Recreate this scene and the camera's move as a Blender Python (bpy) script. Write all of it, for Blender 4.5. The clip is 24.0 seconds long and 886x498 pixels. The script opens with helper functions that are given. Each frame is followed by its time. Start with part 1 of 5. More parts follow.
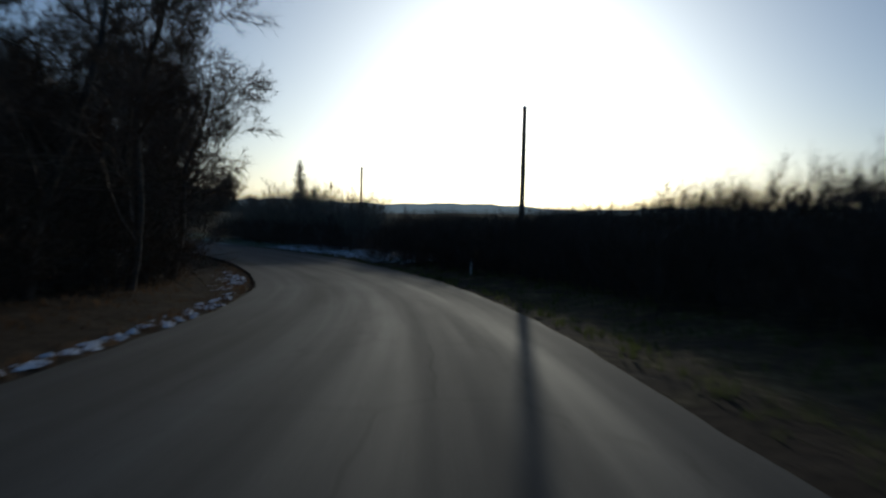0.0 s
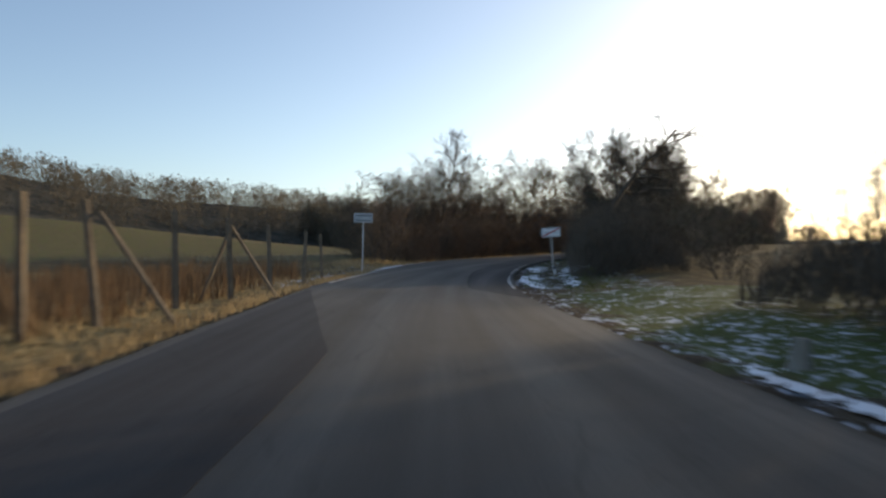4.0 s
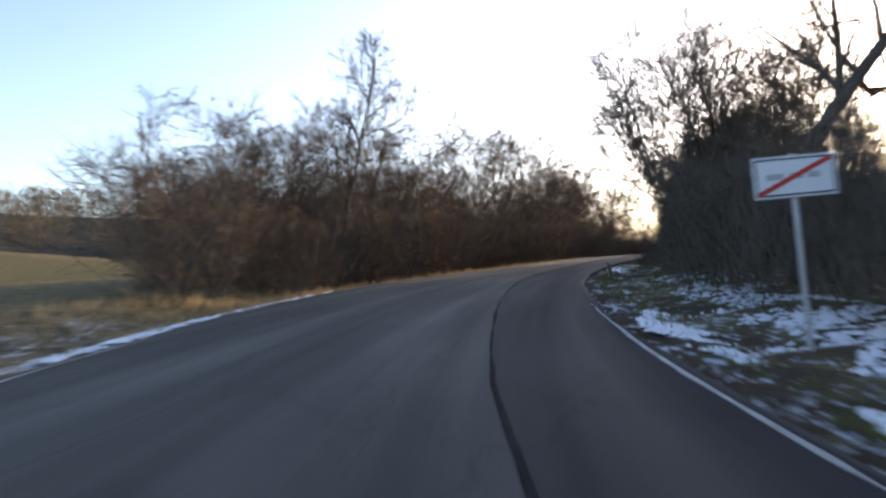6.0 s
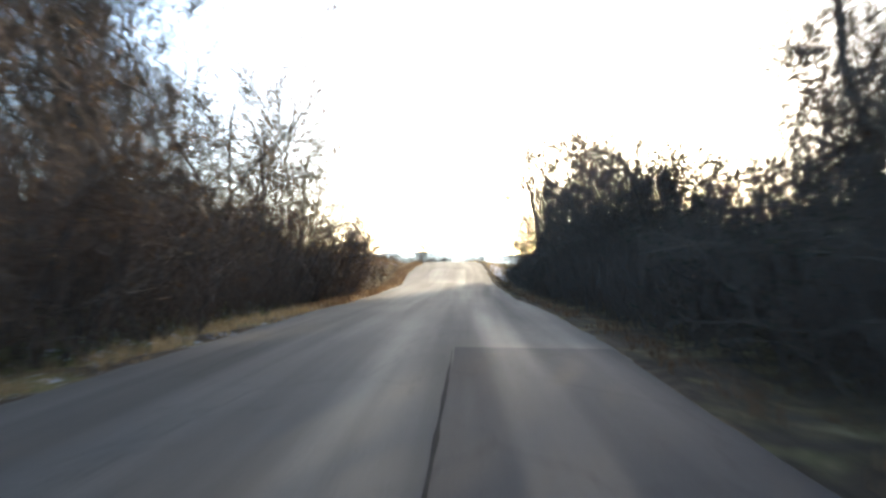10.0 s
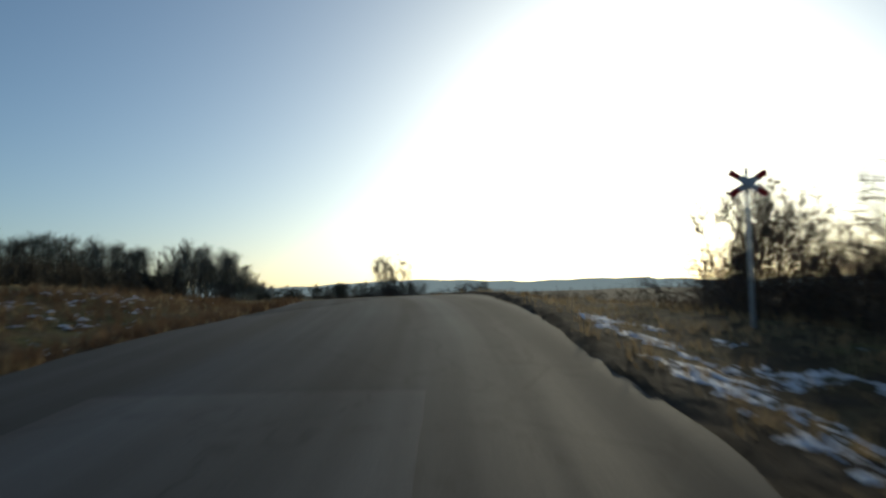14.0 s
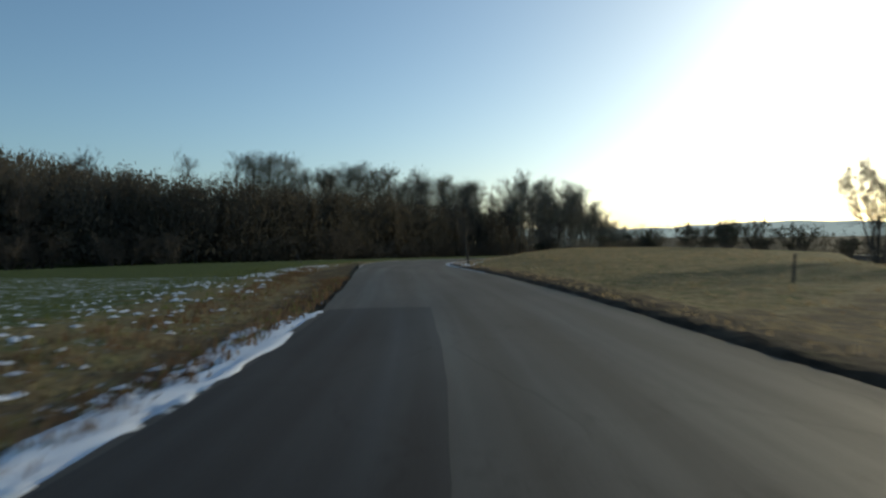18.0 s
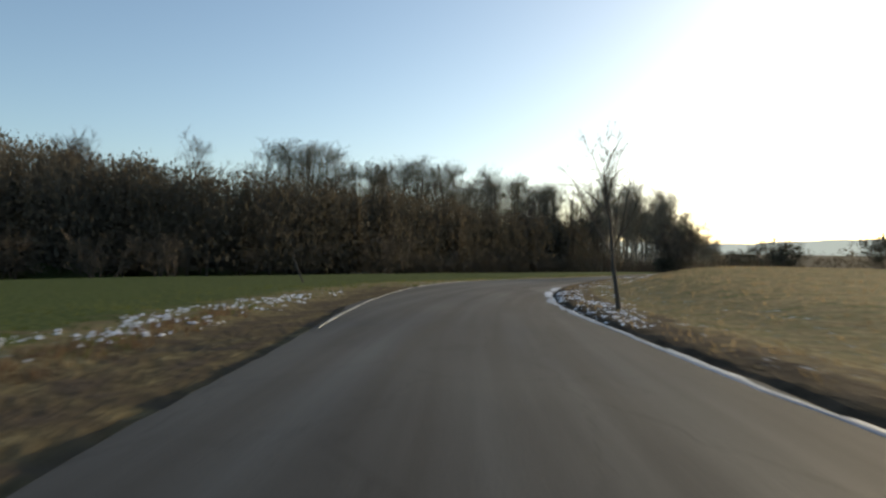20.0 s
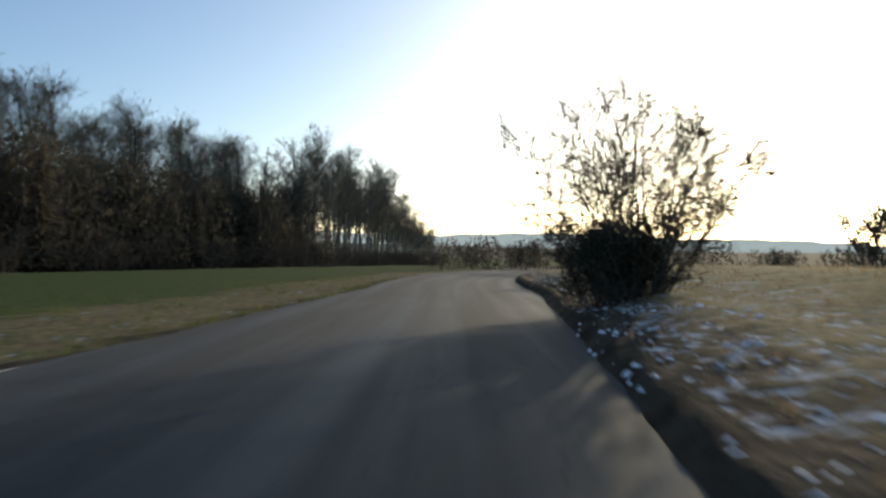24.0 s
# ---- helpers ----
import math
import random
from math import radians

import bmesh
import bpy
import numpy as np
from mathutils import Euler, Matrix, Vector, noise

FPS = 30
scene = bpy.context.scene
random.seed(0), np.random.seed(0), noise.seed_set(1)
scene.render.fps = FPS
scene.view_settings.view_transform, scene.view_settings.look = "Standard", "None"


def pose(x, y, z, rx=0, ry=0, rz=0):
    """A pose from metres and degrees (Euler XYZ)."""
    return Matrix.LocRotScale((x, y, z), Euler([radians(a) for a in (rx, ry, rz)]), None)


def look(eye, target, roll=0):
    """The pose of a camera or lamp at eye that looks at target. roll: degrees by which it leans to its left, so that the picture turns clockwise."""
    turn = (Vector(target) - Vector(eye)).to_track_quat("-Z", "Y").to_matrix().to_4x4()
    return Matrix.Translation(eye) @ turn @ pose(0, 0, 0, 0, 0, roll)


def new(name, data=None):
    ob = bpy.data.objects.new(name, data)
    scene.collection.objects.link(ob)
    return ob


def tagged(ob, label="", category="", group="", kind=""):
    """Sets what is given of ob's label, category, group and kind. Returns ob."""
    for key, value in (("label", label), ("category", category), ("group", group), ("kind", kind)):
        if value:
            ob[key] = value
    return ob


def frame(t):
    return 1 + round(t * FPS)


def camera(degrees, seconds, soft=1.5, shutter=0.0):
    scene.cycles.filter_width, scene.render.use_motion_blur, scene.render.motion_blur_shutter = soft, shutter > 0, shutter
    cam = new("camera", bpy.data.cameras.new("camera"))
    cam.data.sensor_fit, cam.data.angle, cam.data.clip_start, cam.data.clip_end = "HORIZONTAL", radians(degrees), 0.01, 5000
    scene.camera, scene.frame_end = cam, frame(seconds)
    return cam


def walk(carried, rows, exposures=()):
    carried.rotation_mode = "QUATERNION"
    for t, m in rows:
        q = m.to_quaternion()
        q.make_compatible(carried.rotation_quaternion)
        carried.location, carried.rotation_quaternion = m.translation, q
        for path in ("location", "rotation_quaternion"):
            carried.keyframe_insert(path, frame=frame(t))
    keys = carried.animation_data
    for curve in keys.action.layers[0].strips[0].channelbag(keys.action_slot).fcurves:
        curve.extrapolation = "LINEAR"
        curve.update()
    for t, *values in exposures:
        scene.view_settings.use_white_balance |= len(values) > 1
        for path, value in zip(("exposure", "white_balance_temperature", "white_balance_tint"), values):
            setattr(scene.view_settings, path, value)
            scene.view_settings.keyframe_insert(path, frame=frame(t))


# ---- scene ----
cam = camera(62.0, 24.0, soft=2.5, shutter=0.5)
PATH = [
    (0, (0.000, 0.000, 1.200), (-1.029, 9.940, 0.826), 0.79),
    (0.25, (-0.348, 3.609, 1.055), (-1.615, 13.521, 0.674), 0.16),
    (0.5, (-0.793, 7.214, 0.908), (-2.348, 17.084, 0.522), -0.47),
    (0.75, (-1.349, 10.810, 0.762), (-3.200, 20.630, 0.380), -0.51),
    (1, (-2.014, 14.395, 0.619), (-4.185, 24.150, 0.255), -0.45),
    (1.25, (-2.822, 17.957, 0.491), (-5.424, 27.608, 0.185), -0.24),
    (1.5, (-3.790, 21.486, 0.380), (-6.843, 31.006, 0.134), 0.00),
    (1.75, (-4.934, 24.970, 0.284), (-8.447, 34.330, 0.056), 0.25),
    (2, (-6.242, 28.402, 0.198), (-10.211, 37.578, -0.010), 0.50),
    (2.25, (-7.733, 31.778, 0.130), (-12.156, 40.745, -0.003), 0.78),
    (2.5, (-9.397, 35.099, 0.088), (-14.276, 43.828, 0.040), 1.06),
    (2.75, (-11.259, 38.344, 0.077), (-16.631, 46.778, 0.106), 1.31),
    (3, (-13.313, 41.501, 0.092), (-19.158, 49.614, 0.191), 1.49),
    (3.25, (-15.555, 44.560, 0.130), (-21.799, 52.369, 0.278), 1.22),
    (3.5, (-17.953, 47.531, 0.184), (-24.559, 55.036, 0.369), 0.88),
    (3.75, (-20.502, 50.409, 0.248), (-27.403, 57.643, 0.444), 0.39),
    (4, (-23.171, 53.210, 0.316), (-30.326, 60.193, 0.516), -0.13),
    (4.25, (-25.924, 55.931, 0.385), (-33.229, 62.757, 0.584), -0.71),
    (4.5, (-28.707, 58.585, 0.453), (-36.115, 65.299, 0.652), -1.29),
    (4.75, (-31.490, 61.202, 0.522), (-38.888, 67.927, 0.725), -1.82),
    (5, (-34.243, 63.815, 0.593), (-41.586, 70.600, 0.802), -2.32),
    (5.25, (-36.936, 66.454, 0.666), (-44.122, 73.404, 0.886), -2.60),
    (5.5, (-39.545, 69.141, 0.745), (-46.531, 76.293, 0.983), -2.78),
    (5.75, (-42.040, 71.900, 0.835), (-48.734, 79.324, 1.118), -2.45),
    (6, (-44.407, 74.738, 0.941), (-50.781, 82.436, 1.273), -2.05),
    (6.25, (-46.640, 77.662, 1.062), (-52.697, 85.611, 1.434), -1.71),
    (6.5, (-48.757, 80.666, 1.195), (-54.500, 88.842, 1.597), -1.41),
    (6.75, (-50.758, 83.740, 1.332), (-56.234, 92.098, 1.725), -1.33),
    (7, (-52.663, 86.868, 1.464), (-57.882, 95.390, 1.838), -1.30),
    (7.25, (-54.469, 90.048, 1.587), (-59.445, 98.715, 1.932), -1.37),
    (7.5, (-56.186, 93.271, 1.701), (-60.921, 102.073, 2.018), -1.46),
    (7.75, (-57.809, 96.535, 1.809), (-62.310, 105.460, 2.118), -1.46),
    (8, (-59.346, 99.834, 1.916), (-63.605, 108.877, 2.230), -1.40),
    (8.25, (-60.791, 103.188, 2.033), (-64.782, 112.350, 2.393), -1.04),
    (8.5, (-62.151, 106.607, 2.165), (-65.882, 115.876, 2.573), -0.65),
    (8.75, (-63.436, 110.088, 2.310), (-66.981, 119.428, 2.731), -0.25),
    (9, (-64.667, 113.616, 2.462), (-68.041, 123.020, 2.892), 0.12),
    (9.25, (-65.839, 117.197, 2.623), (-69.031, 126.662, 3.084), 0.24),
    (9.5, (-66.953, 120.824, 2.790), (-69.974, 130.345, 3.268), 0.31),
    (9.75, (-68.021, 124.497, 2.947), (-70.937, 134.054, 3.356), 0.29),
    (10, (-69.061, 128.207, 3.078), (-71.892, 137.792, 3.396), 0.29),
    (10.25, (-70.070, 131.915, 3.171), (-72.847, 141.519, 3.384), 0.42),
    (10.5, (-71.049, 135.584, 3.227), (-73.784, 145.202, 3.341), 0.55),
    (10.75, (-72.006, 139.207, 3.253), (-74.731, 148.828, 3.309), 0.54),
    (11, (-72.949, 142.787, 3.261), (-75.671, 152.409, 3.276), 0.50),
    (11.25, (-73.877, 146.320, 3.260), (-76.588, 155.945, 3.272), 0.40),
    (11.5, (-74.789, 149.809, 3.259), (-77.487, 159.438, 3.281), 0.30),
    (11.75, (-75.682, 153.253, 3.266), (-78.356, 162.888, 3.321), 0.21),
    (12, (-76.555, 156.654, 3.285), (-79.204, 166.296, 3.380), 0.13),
    (12.25, (-77.406, 160.012, 3.319), (-80.026, 169.661, 3.465), 0.11),
    (12.5, (-78.237, 163.331, 3.367), (-80.829, 172.987, 3.568), 0.11),
    (12.75, (-79.050, 166.608, 3.425), (-81.628, 176.267, 3.681), 0.16),
    (13, (-79.850, 169.845, 3.501), (-82.425, 179.503, 3.812), 0.13),
    (13.25, (-80.645, 173.036, 3.602), (-83.257, 182.682, 3.963), -0.64),
    (13.5, (-81.443, 176.183, 3.727), (-84.097, 185.815, 4.152), -1.40),
    (13.75, (-82.241, 179.283, 3.891), (-84.922, 188.901, 4.449), -1.33),
    (14, (-83.038, 182.339, 4.097), (-85.754, 191.939, 4.784), -1.14),
    (14.25, (-83.853, 185.371, 4.343), (-86.666, 194.940, 5.063), -0.75),
    (14.5, (-84.702, 188.400, 4.601), (-87.638, 197.934, 5.306), -0.33),
    (14.75, (-85.603, 191.422, 4.836), (-88.719, 200.908, 5.399), 0.08),
    (15, (-86.564, 194.432, 5.034), (-89.886, 203.855, 5.450), 0.47),
    (15.25, (-87.608, 197.421, 5.201), (-91.211, 206.742, 5.576), 0.74),
    (15.5, (-88.744, 200.384, 5.350), (-92.656, 209.581, 5.676), 1.07),
    (15.75, (-89.996, 203.307, 5.459), (-94.281, 212.341, 5.598), 1.87),
    (16, (-91.367, 206.183, 5.506), (-96.032, 215.028, 5.462), 2.64),
    (16.25, (-92.871, 209.005, 5.493), (-97.915, 217.639, 5.412), 2.65),
    (16.5, (-94.498, 211.772, 5.452), (-99.915, 220.177, 5.367), 2.53),
    (16.75, (-96.259, 214.474, 5.395), (-102.048, 222.627, 5.310), 2.13),
    (17, (-98.140, 217.110, 5.327), (-104.266, 225.014, 5.247), 1.70),
    (17.25, (-100.124, 219.689, 5.248), (-106.460, 227.425, 5.187), 1.31),
    (17.5, (-102.176, 222.231, 5.163), (-108.689, 229.818, 5.120), 0.89),
    (17.75, (-104.294, 224.736, 5.075), (-110.963, 232.188, 5.025), 0.26),
    (18, (-106.470, 227.210, 4.995), (-113.287, 234.527, 4.940), -0.26),
    (18.25, (-108.703, 229.645, 4.944), (-115.662, 236.826, 4.917), 0.17),
    (18.5, (-110.981, 232.039, 4.918), (-118.077, 239.085, 4.929), 0.70),
    (18.75, (-113.306, 234.391, 4.916), (-120.521, 241.315, 4.973), 0.95),
    (19, (-115.669, 236.708, 4.932), (-122.990, 243.519, 5.033), 1.16),
    (19.25, (-118.064, 238.994, 4.962), (-125.455, 245.729, 5.087), 1.18),
    (19.5, (-120.481, 241.260, 4.997), (-127.925, 247.936, 5.134), 1.18),
    (19.75, (-122.911, 243.516, 5.031), (-130.366, 250.179, 5.150), 1.10),
    (20, (-125.343, 245.771, 5.058), (-132.794, 252.440, 5.147), 1.01),
    (20.25, (-127.757, 248.025, 5.071), (-135.170, 254.737, 5.109), 0.86),
    (20.5, (-130.135, 250.275, 5.068), (-137.493, 257.046, 5.052), 0.69),
    (20.75, (-132.465, 252.529, 5.048), (-139.732, 259.398, 4.982), 0.41),
    (21, (-134.742, 254.795, 5.016), (-141.899, 261.778, 4.912), 0.09),
    (21.25, (-136.952, 257.082, 4.980), (-143.954, 264.222, 4.890), -0.45),
    (21.5, (-139.091, 259.397, 4.947), (-145.920, 266.702, 4.876), -0.97),
    (21.75, (-141.147, 261.744, 4.916), (-147.777, 269.230, 4.836), -1.04),
    (22, (-143.122, 264.122, 4.883), (-149.535, 271.794, 4.791), -1.11),
    (22.25, (-145.037, 266.586, 4.849), (-151.191, 274.468, 4.761), -1.57),
    (22.5, (-146.919, 269.181, 4.816), (-152.786, 277.279, 4.736), -2.02),
    (22.75, (-148.744, 271.927, 4.785), (-154.253, 280.272, 4.722), -2.04),
    (23, (-150.494, 274.821, 4.758), (-155.646, 283.392, 4.706), -1.96),
    (23.25, (-152.180, 277.858, 4.728), (-157.071, 286.580, 4.656), -1.42),
    (23.5, (-153.822, 281.016, 4.695), (-158.475, 289.867, 4.611), -0.77),
    (23.75, (-155.418, 284.299, 4.671), (-159.846, 293.265, 4.648), 0.42),
    (24, (-156.973, 287.695, 4.663), (-161.217, 296.750, 4.705), 1.55),
]
EXPOSURES = [(0.0, -1.3, 5800, 3), (1.5, -0.7, 6300, 4), (2.5, 0.15, 7800, 8), (3.5, 0.8, 8700, 10), (5.5, 1.45, 8300, 20), (7.0, 2.65, 8600, 12), (8.0, 3.15, 8300, 10), (9.0, 2.95, 8000, 9), (10.5, 2.05, 7600, 8),
             (12.5, 0.0, 7300, 6), (14.0, -0.5, 6700, -1), (15.0, -1.4, 5700, -13), (16.0, -1.3, 5800, -13), (17.0, -0.4, 6600, -6), (18.5, 0.25, 7500, 0), (20.5, 0.97, 8800, 8), (22.5, 1.25, 8300, 7), (24.0, 0.45, 7300, 6)]
walk(cam, [(t, look(eye, target, roll)) for t, eye, target, roll in PATH], EXPOSURES)

# ---- daylight: a low winter sun straight along +y ----
SUN_HEIGHT = 11.4
world = bpy.data.worlds.new("winter_sky")
scene.world = world
world.use_nodes = True
wn = world.node_tree
sky = wn.nodes.new("ShaderNodeTexSky")
sky.sky_type = "NISHITA"
sky.sun_disc = False
sky.sun_elevation = radians(SUN_HEIGHT)
sky.sun_rotation = 0.0
sky.air_density = 0.8
sky.dust_density = 1.4
sky.ozone_density = 3.2
wn.nodes["Background"].inputs["Strength"].default_value = 0.15
wn.links.new(sky.outputs["Color"], wn.nodes["Background"].inputs["Color"])
sun_data = bpy.data.lights.new("sun", "SUN")
sun_data.energy, sun_data.angle, sun_data.color = 2.0, radians(0.5), (1.0, 0.87, 0.68)
sun = new("sun", sun_data)
sun.matrix_world = look((0, 300, 60), (0, 300 - math.cos(radians(SUN_HEIGHT)), 60 - math.sin(radians(SUN_HEIGHT))))


# ---- materials ----
def material(name, colours, scale=4.0, rough=0.9, bump=0.3, fine=40.0, metal=0.0, seed=0.0, spec=0.3, by_object=0.0):
    """Colours laid over two scales of noise, with a fine relief."""
    m = bpy.data.materials.new(name)
    m.use_nodes = True
    nt = m.node_tree
    b = nt.nodes["Principled BSDF"]
    b.inputs["Roughness"].default_value = rough
    b.inputs["Metallic"].default_value = metal
    b.inputs["Specular IOR Level"].default_value = spec
    co = nt.nodes.new("ShaderNodeTexCoord")
    n1 = nt.nodes.new("ShaderNodeTexNoise")
    n1.inputs["Scale"].default_value = scale
    n1.inputs["Detail"].default_value = 6
    n2 = nt.nodes.new("ShaderNodeTexNoise")
    n2.inputs["Scale"].default_value = fine
    n2.inputs["Detail"].default_value = 3
    for n in (n1, n2):
        nt.links.new(co.outputs["Object"], n.inputs["Vector"])
    mix = nt.nodes.new("ShaderNodeMath")
    mix.operation = "MULTIPLY_ADD"
    mix.inputs[1].default_value = 0.35
    nt.links.new(n2.outputs["Fac"], mix.inputs[0])
    mul = nt.nodes.new("ShaderNodeMath")
    mul.operation = "MULTIPLY"
    mul.inputs[1].default_value = 0.65
    nt.links.new(n1.outputs["Fac"], mul.inputs[0])
    nt.links.new(mul.outputs[0], mix.inputs[2])
    value = mix.outputs[0]
    if by_object:
        info = nt.nodes.new("ShaderNodeObjectInfo")
        add = nt.nodes.new("ShaderNodeMath")
        add.operation = "MULTIPLY_ADD"
        add.inputs[1].default_value = by_object
        nt.links.new(info.outputs["Random"], add.inputs[0])
        nt.links.new(value, add.inputs[2])
        value = add.outputs[0]
    ramp = nt.nodes.new("ShaderNodeValToRGB")
    els = ramp.color_ramp.elements
    while len(els) < len(colours):
        els.new(0.5)
    for i, c in enumerate(colours):
        els[i].position = 0.3 + 0.4 * i / max(1, len(colours) - 1)
        els[i].color = (*c, 1)
    nt.links.new(value, ramp.inputs["Fac"])
    nt.links.new(ramp.outputs["Color"], b.inputs["Base Color"])
    if bump:
        bp = nt.nodes.new("ShaderNodeBump")
        bp.inputs["Strength"].default_value = bump
        bp.inputs["Distance"].default_value = 0.02
        nt.links.new(mix.outputs[0], bp.inputs["Height"])
        nt.links.new(bp.outputs["Normal"], b.inputs["Normal"])
    return m


def asphalt_material(name, dark, mid, pale, streak=0.5, spec=0.2):
    """Worn asphalt: wheel tracks and streaks along the road, blotches, fine cracks and stone grain."""
    m = bpy.data.materials.new(name)
    m.use_nodes = True
    nt = m.node_tree
    b = nt.nodes["Principled BSDF"]
    b.inputs["Specular IOR Level"].default_value = spec
    uv = nt.nodes.new("ShaderNodeUVMap")
    uv.uv_map = "lane"

    def noise_at(sx, sy, detail=4.0):
        mp = nt.nodes.new("ShaderNodeMapping")
        mp.inputs["Scale"].default_value = (sx, sy, 1)
        nt.links.new(uv.outputs["UV"], mp.inputs["Vector"])
        n = nt.nodes.new("ShaderNodeTexNoise")
        n.inputs["Scale"].default_value = 1.0
        n.inputs["Detail"].default_value = detail
        nt.links.new(mp.outputs["Vector"], n.inputs["Vector"])
        return n.outputs["Fac"], mp

    def mad(a_, k, c_):
        n = nt.nodes.new("ShaderNodeMath")
        n.operation = "MULTIPLY_ADD"
        nt.links.new(a_, n.inputs[0])
        n.inputs[1].default_value = k
        if isinstance(c_, float):
            n.inputs[2].default_value = c_
        else:
            nt.links.new(c_, n.inputs[2])
        return n.outputs[0]

    track, _ = noise_at(1.3, 0.035, 3)
    blotch, _ = noise_at(0.5, 0.16, 5)
    grain, _ = noise_at(38, 38, 3)
    value = mad(grain, 0.3, mad(blotch, 0.46, mad(track, streak, -0.12)))
    ramp = nt.nodes.new("ShaderNodeValToRGB")
    els = ramp.color_ramp.elements
    els.new(0.5)
    for e, p, c in zip(els, (0.34, 0.52, 0.7), (dark, mid, pale)):
        e.position, e.color = p, (*c, 1)
    nt.links.new(value, ramp.inputs["Fac"])
    crack_mp = nt.nodes.new("ShaderNodeMapping")
    crack_mp.inputs["Scale"].default_value = (0.55, 0.3, 1)
    warp, _ = noise_at(1.1, 1.1, 4)
    add = nt.nodes.new("ShaderNodeVectorMath")
    add.operation = "ADD"
    nt.links.new(uv.outputs["UV"], add.inputs[0])
    nt.links.new(warp, add.inputs[1])
    nt.links.new(add.outputs[0], crack_mp.inputs["Vector"])
    vor = nt.nodes.new("ShaderNodeTexVoronoi")
    vor.feature = "DISTANCE_TO_EDGE"
    vor.inputs["Scale"].default_value = 1.0
    nt.links.new(crack_mp.outputs["Vector"], vor.inputs["Vector"])
    edge = nt.nodes.new("ShaderNodeMapRange")
    edge.inputs["From Min"].default_value, edge.inputs["From Max"].default_value = 0.004, 0.014
    edge.inputs["To Min"].default_value, edge.inputs["To Max"].default_value = 0.78, 1.0
    nt.links.new(vor.outputs["Distance"], edge.inputs["Value"])
    mul = nt.nodes.new("ShaderNodeMix")
    mul.data_type, mul.blend_type = "RGBA", "MULTIPLY"
    mul.inputs["Factor"].default_value = 1.0
    nt.links.new(ramp.outputs["Color"], mul.inputs["A"])
    nt.links.new(edge.outputs["Result"], mul.inputs["B"])
    nt.links.new(mul.outputs["Result"], b.inputs["Base Color"])
    gloss = nt.nodes.new("ShaderNodeMapRange")
    gloss.inputs["From Min"].default_value, gloss.inputs["From Max"].default_value = 0.35, 0.7
    gloss.inputs["To Min"].default_value, gloss.inputs["To Max"].default_value = 0.9, 0.68
    nt.links.new(track, gloss.inputs["Value"])
    nt.links.new(gloss.outputs["Result"], b.inputs["Roughness"])
    bp = nt.nodes.new("ShaderNodeBump")
    bp.inputs["Strength"].default_value, bp.inputs["Distance"].default_value = 0.6, 0.01
    nt.links.new(mad(grain, 0.6, blotch), bp.inputs["Height"])
    nt.links.new(bp.outputs["Normal"], b.inputs["Normal"])
    return m


ASPHALT = asphalt_material("worn_asphalt", (0.036, 0.036, 0.034), (0.058, 0.057, 0.053), (0.095, 0.092, 0.083))
ASPHALT_PALE = asphalt_material("crumbled_asphalt", (0.07, 0.067, 0.062), (0.1, 0.095, 0.088), (0.15, 0.142, 0.13))
ASPHALT_NEW = asphalt_material("dark_asphalt", (0.026, 0.026, 0.028), (0.042, 0.042, 0.043), (0.064, 0.063, 0.061), 0.35, 0.12)
TAR = material("tar_joint", [(0.014, 0.014, 0.014), (0.03, 0.03, 0.03)], 3, 0.95, 0.2, 60, spec=0.05)
CONCRETE_EDGE = material("pale_road_edge", [(0.16, 0.16, 0.155), (0.34, 0.34, 0.33), (0.55, 0.55, 0.54)], 2.2, 0.85, 0.3, 60)
BARK = material("dark_bark", [(0.03, 0.025, 0.02), (0.07, 0.058, 0.048), (0.12, 0.1, 0.085)], 3, 0.95, 0.6, 45, by_object=0.1)
TWIG = material("grey_brown_twigs", [(0.06, 0.046, 0.036), (0.125, 0.098, 0.076)], 1.5, 0.9, 0.0, 30, by_object=0.15)
TWIG_RED = material("reddish_twigs", [(0.1, 0.066, 0.048), (0.2, 0.14, 0.1)], 1.5, 0.9, 0.0, 30, by_object=0.15)
TWIG_PALE = material("pale_grey_twigs", [(0.14, 0.125, 0.10), (0.25, 0.225, 0.18)], 1.5, 0.9, 0.0, 30, by_object=0.12)
PALE_BARK = material("pale_smooth_bark", [(0.16, 0.145, 0.115), (0.3, 0.275, 0.22)], 3, 0.9, 0.3, 30, by_object=0.1)
LEAF = material("withered_leaves", [(0.09, 0.05, 0.025), (0.19, 0.11, 0.055), (0.28, 0.18, 0.09)], 2.0, 0.8, 0.0, 25, by_object=0.1)
LEAF_DARK = material("dark_evergreen_leaves", [(0.018, 0.022, 0.012), (0.04, 0.045, 0.025)], 2.0, 0.6, 0.0, 25, by_object=0.1)
NEEDLES = material("pine_needles", [(0.072, 0.066, 0.05), (0.102, 0.09, 0.068), (0.13, 0.108, 0.082)], 0.8, 0.85, 0.0, 12, by_object=0.25)
DRY_GRASS = material("dry_grass_blades", [(0.2, 0.14, 0.075), (0.34, 0.25, 0.14), (0.45, 0.36, 0.22)], 0.35, 0.9, 0.0, 5)
RUST_GRASS = material("rusty_weed_blades", [(0.085, 0.052, 0.03), (0.15, 0.095, 0.056), (0.22, 0.15, 0.09)], 0.35, 0.9, 0.0, 5)
GREEN_GRASS = material("winter_green_blades", [(0.06, 0.075, 0.025), (0.12, 0.14, 0.04), (0.22, 0.2, 0.09)], 0.35, 0.9, 0.0, 5)
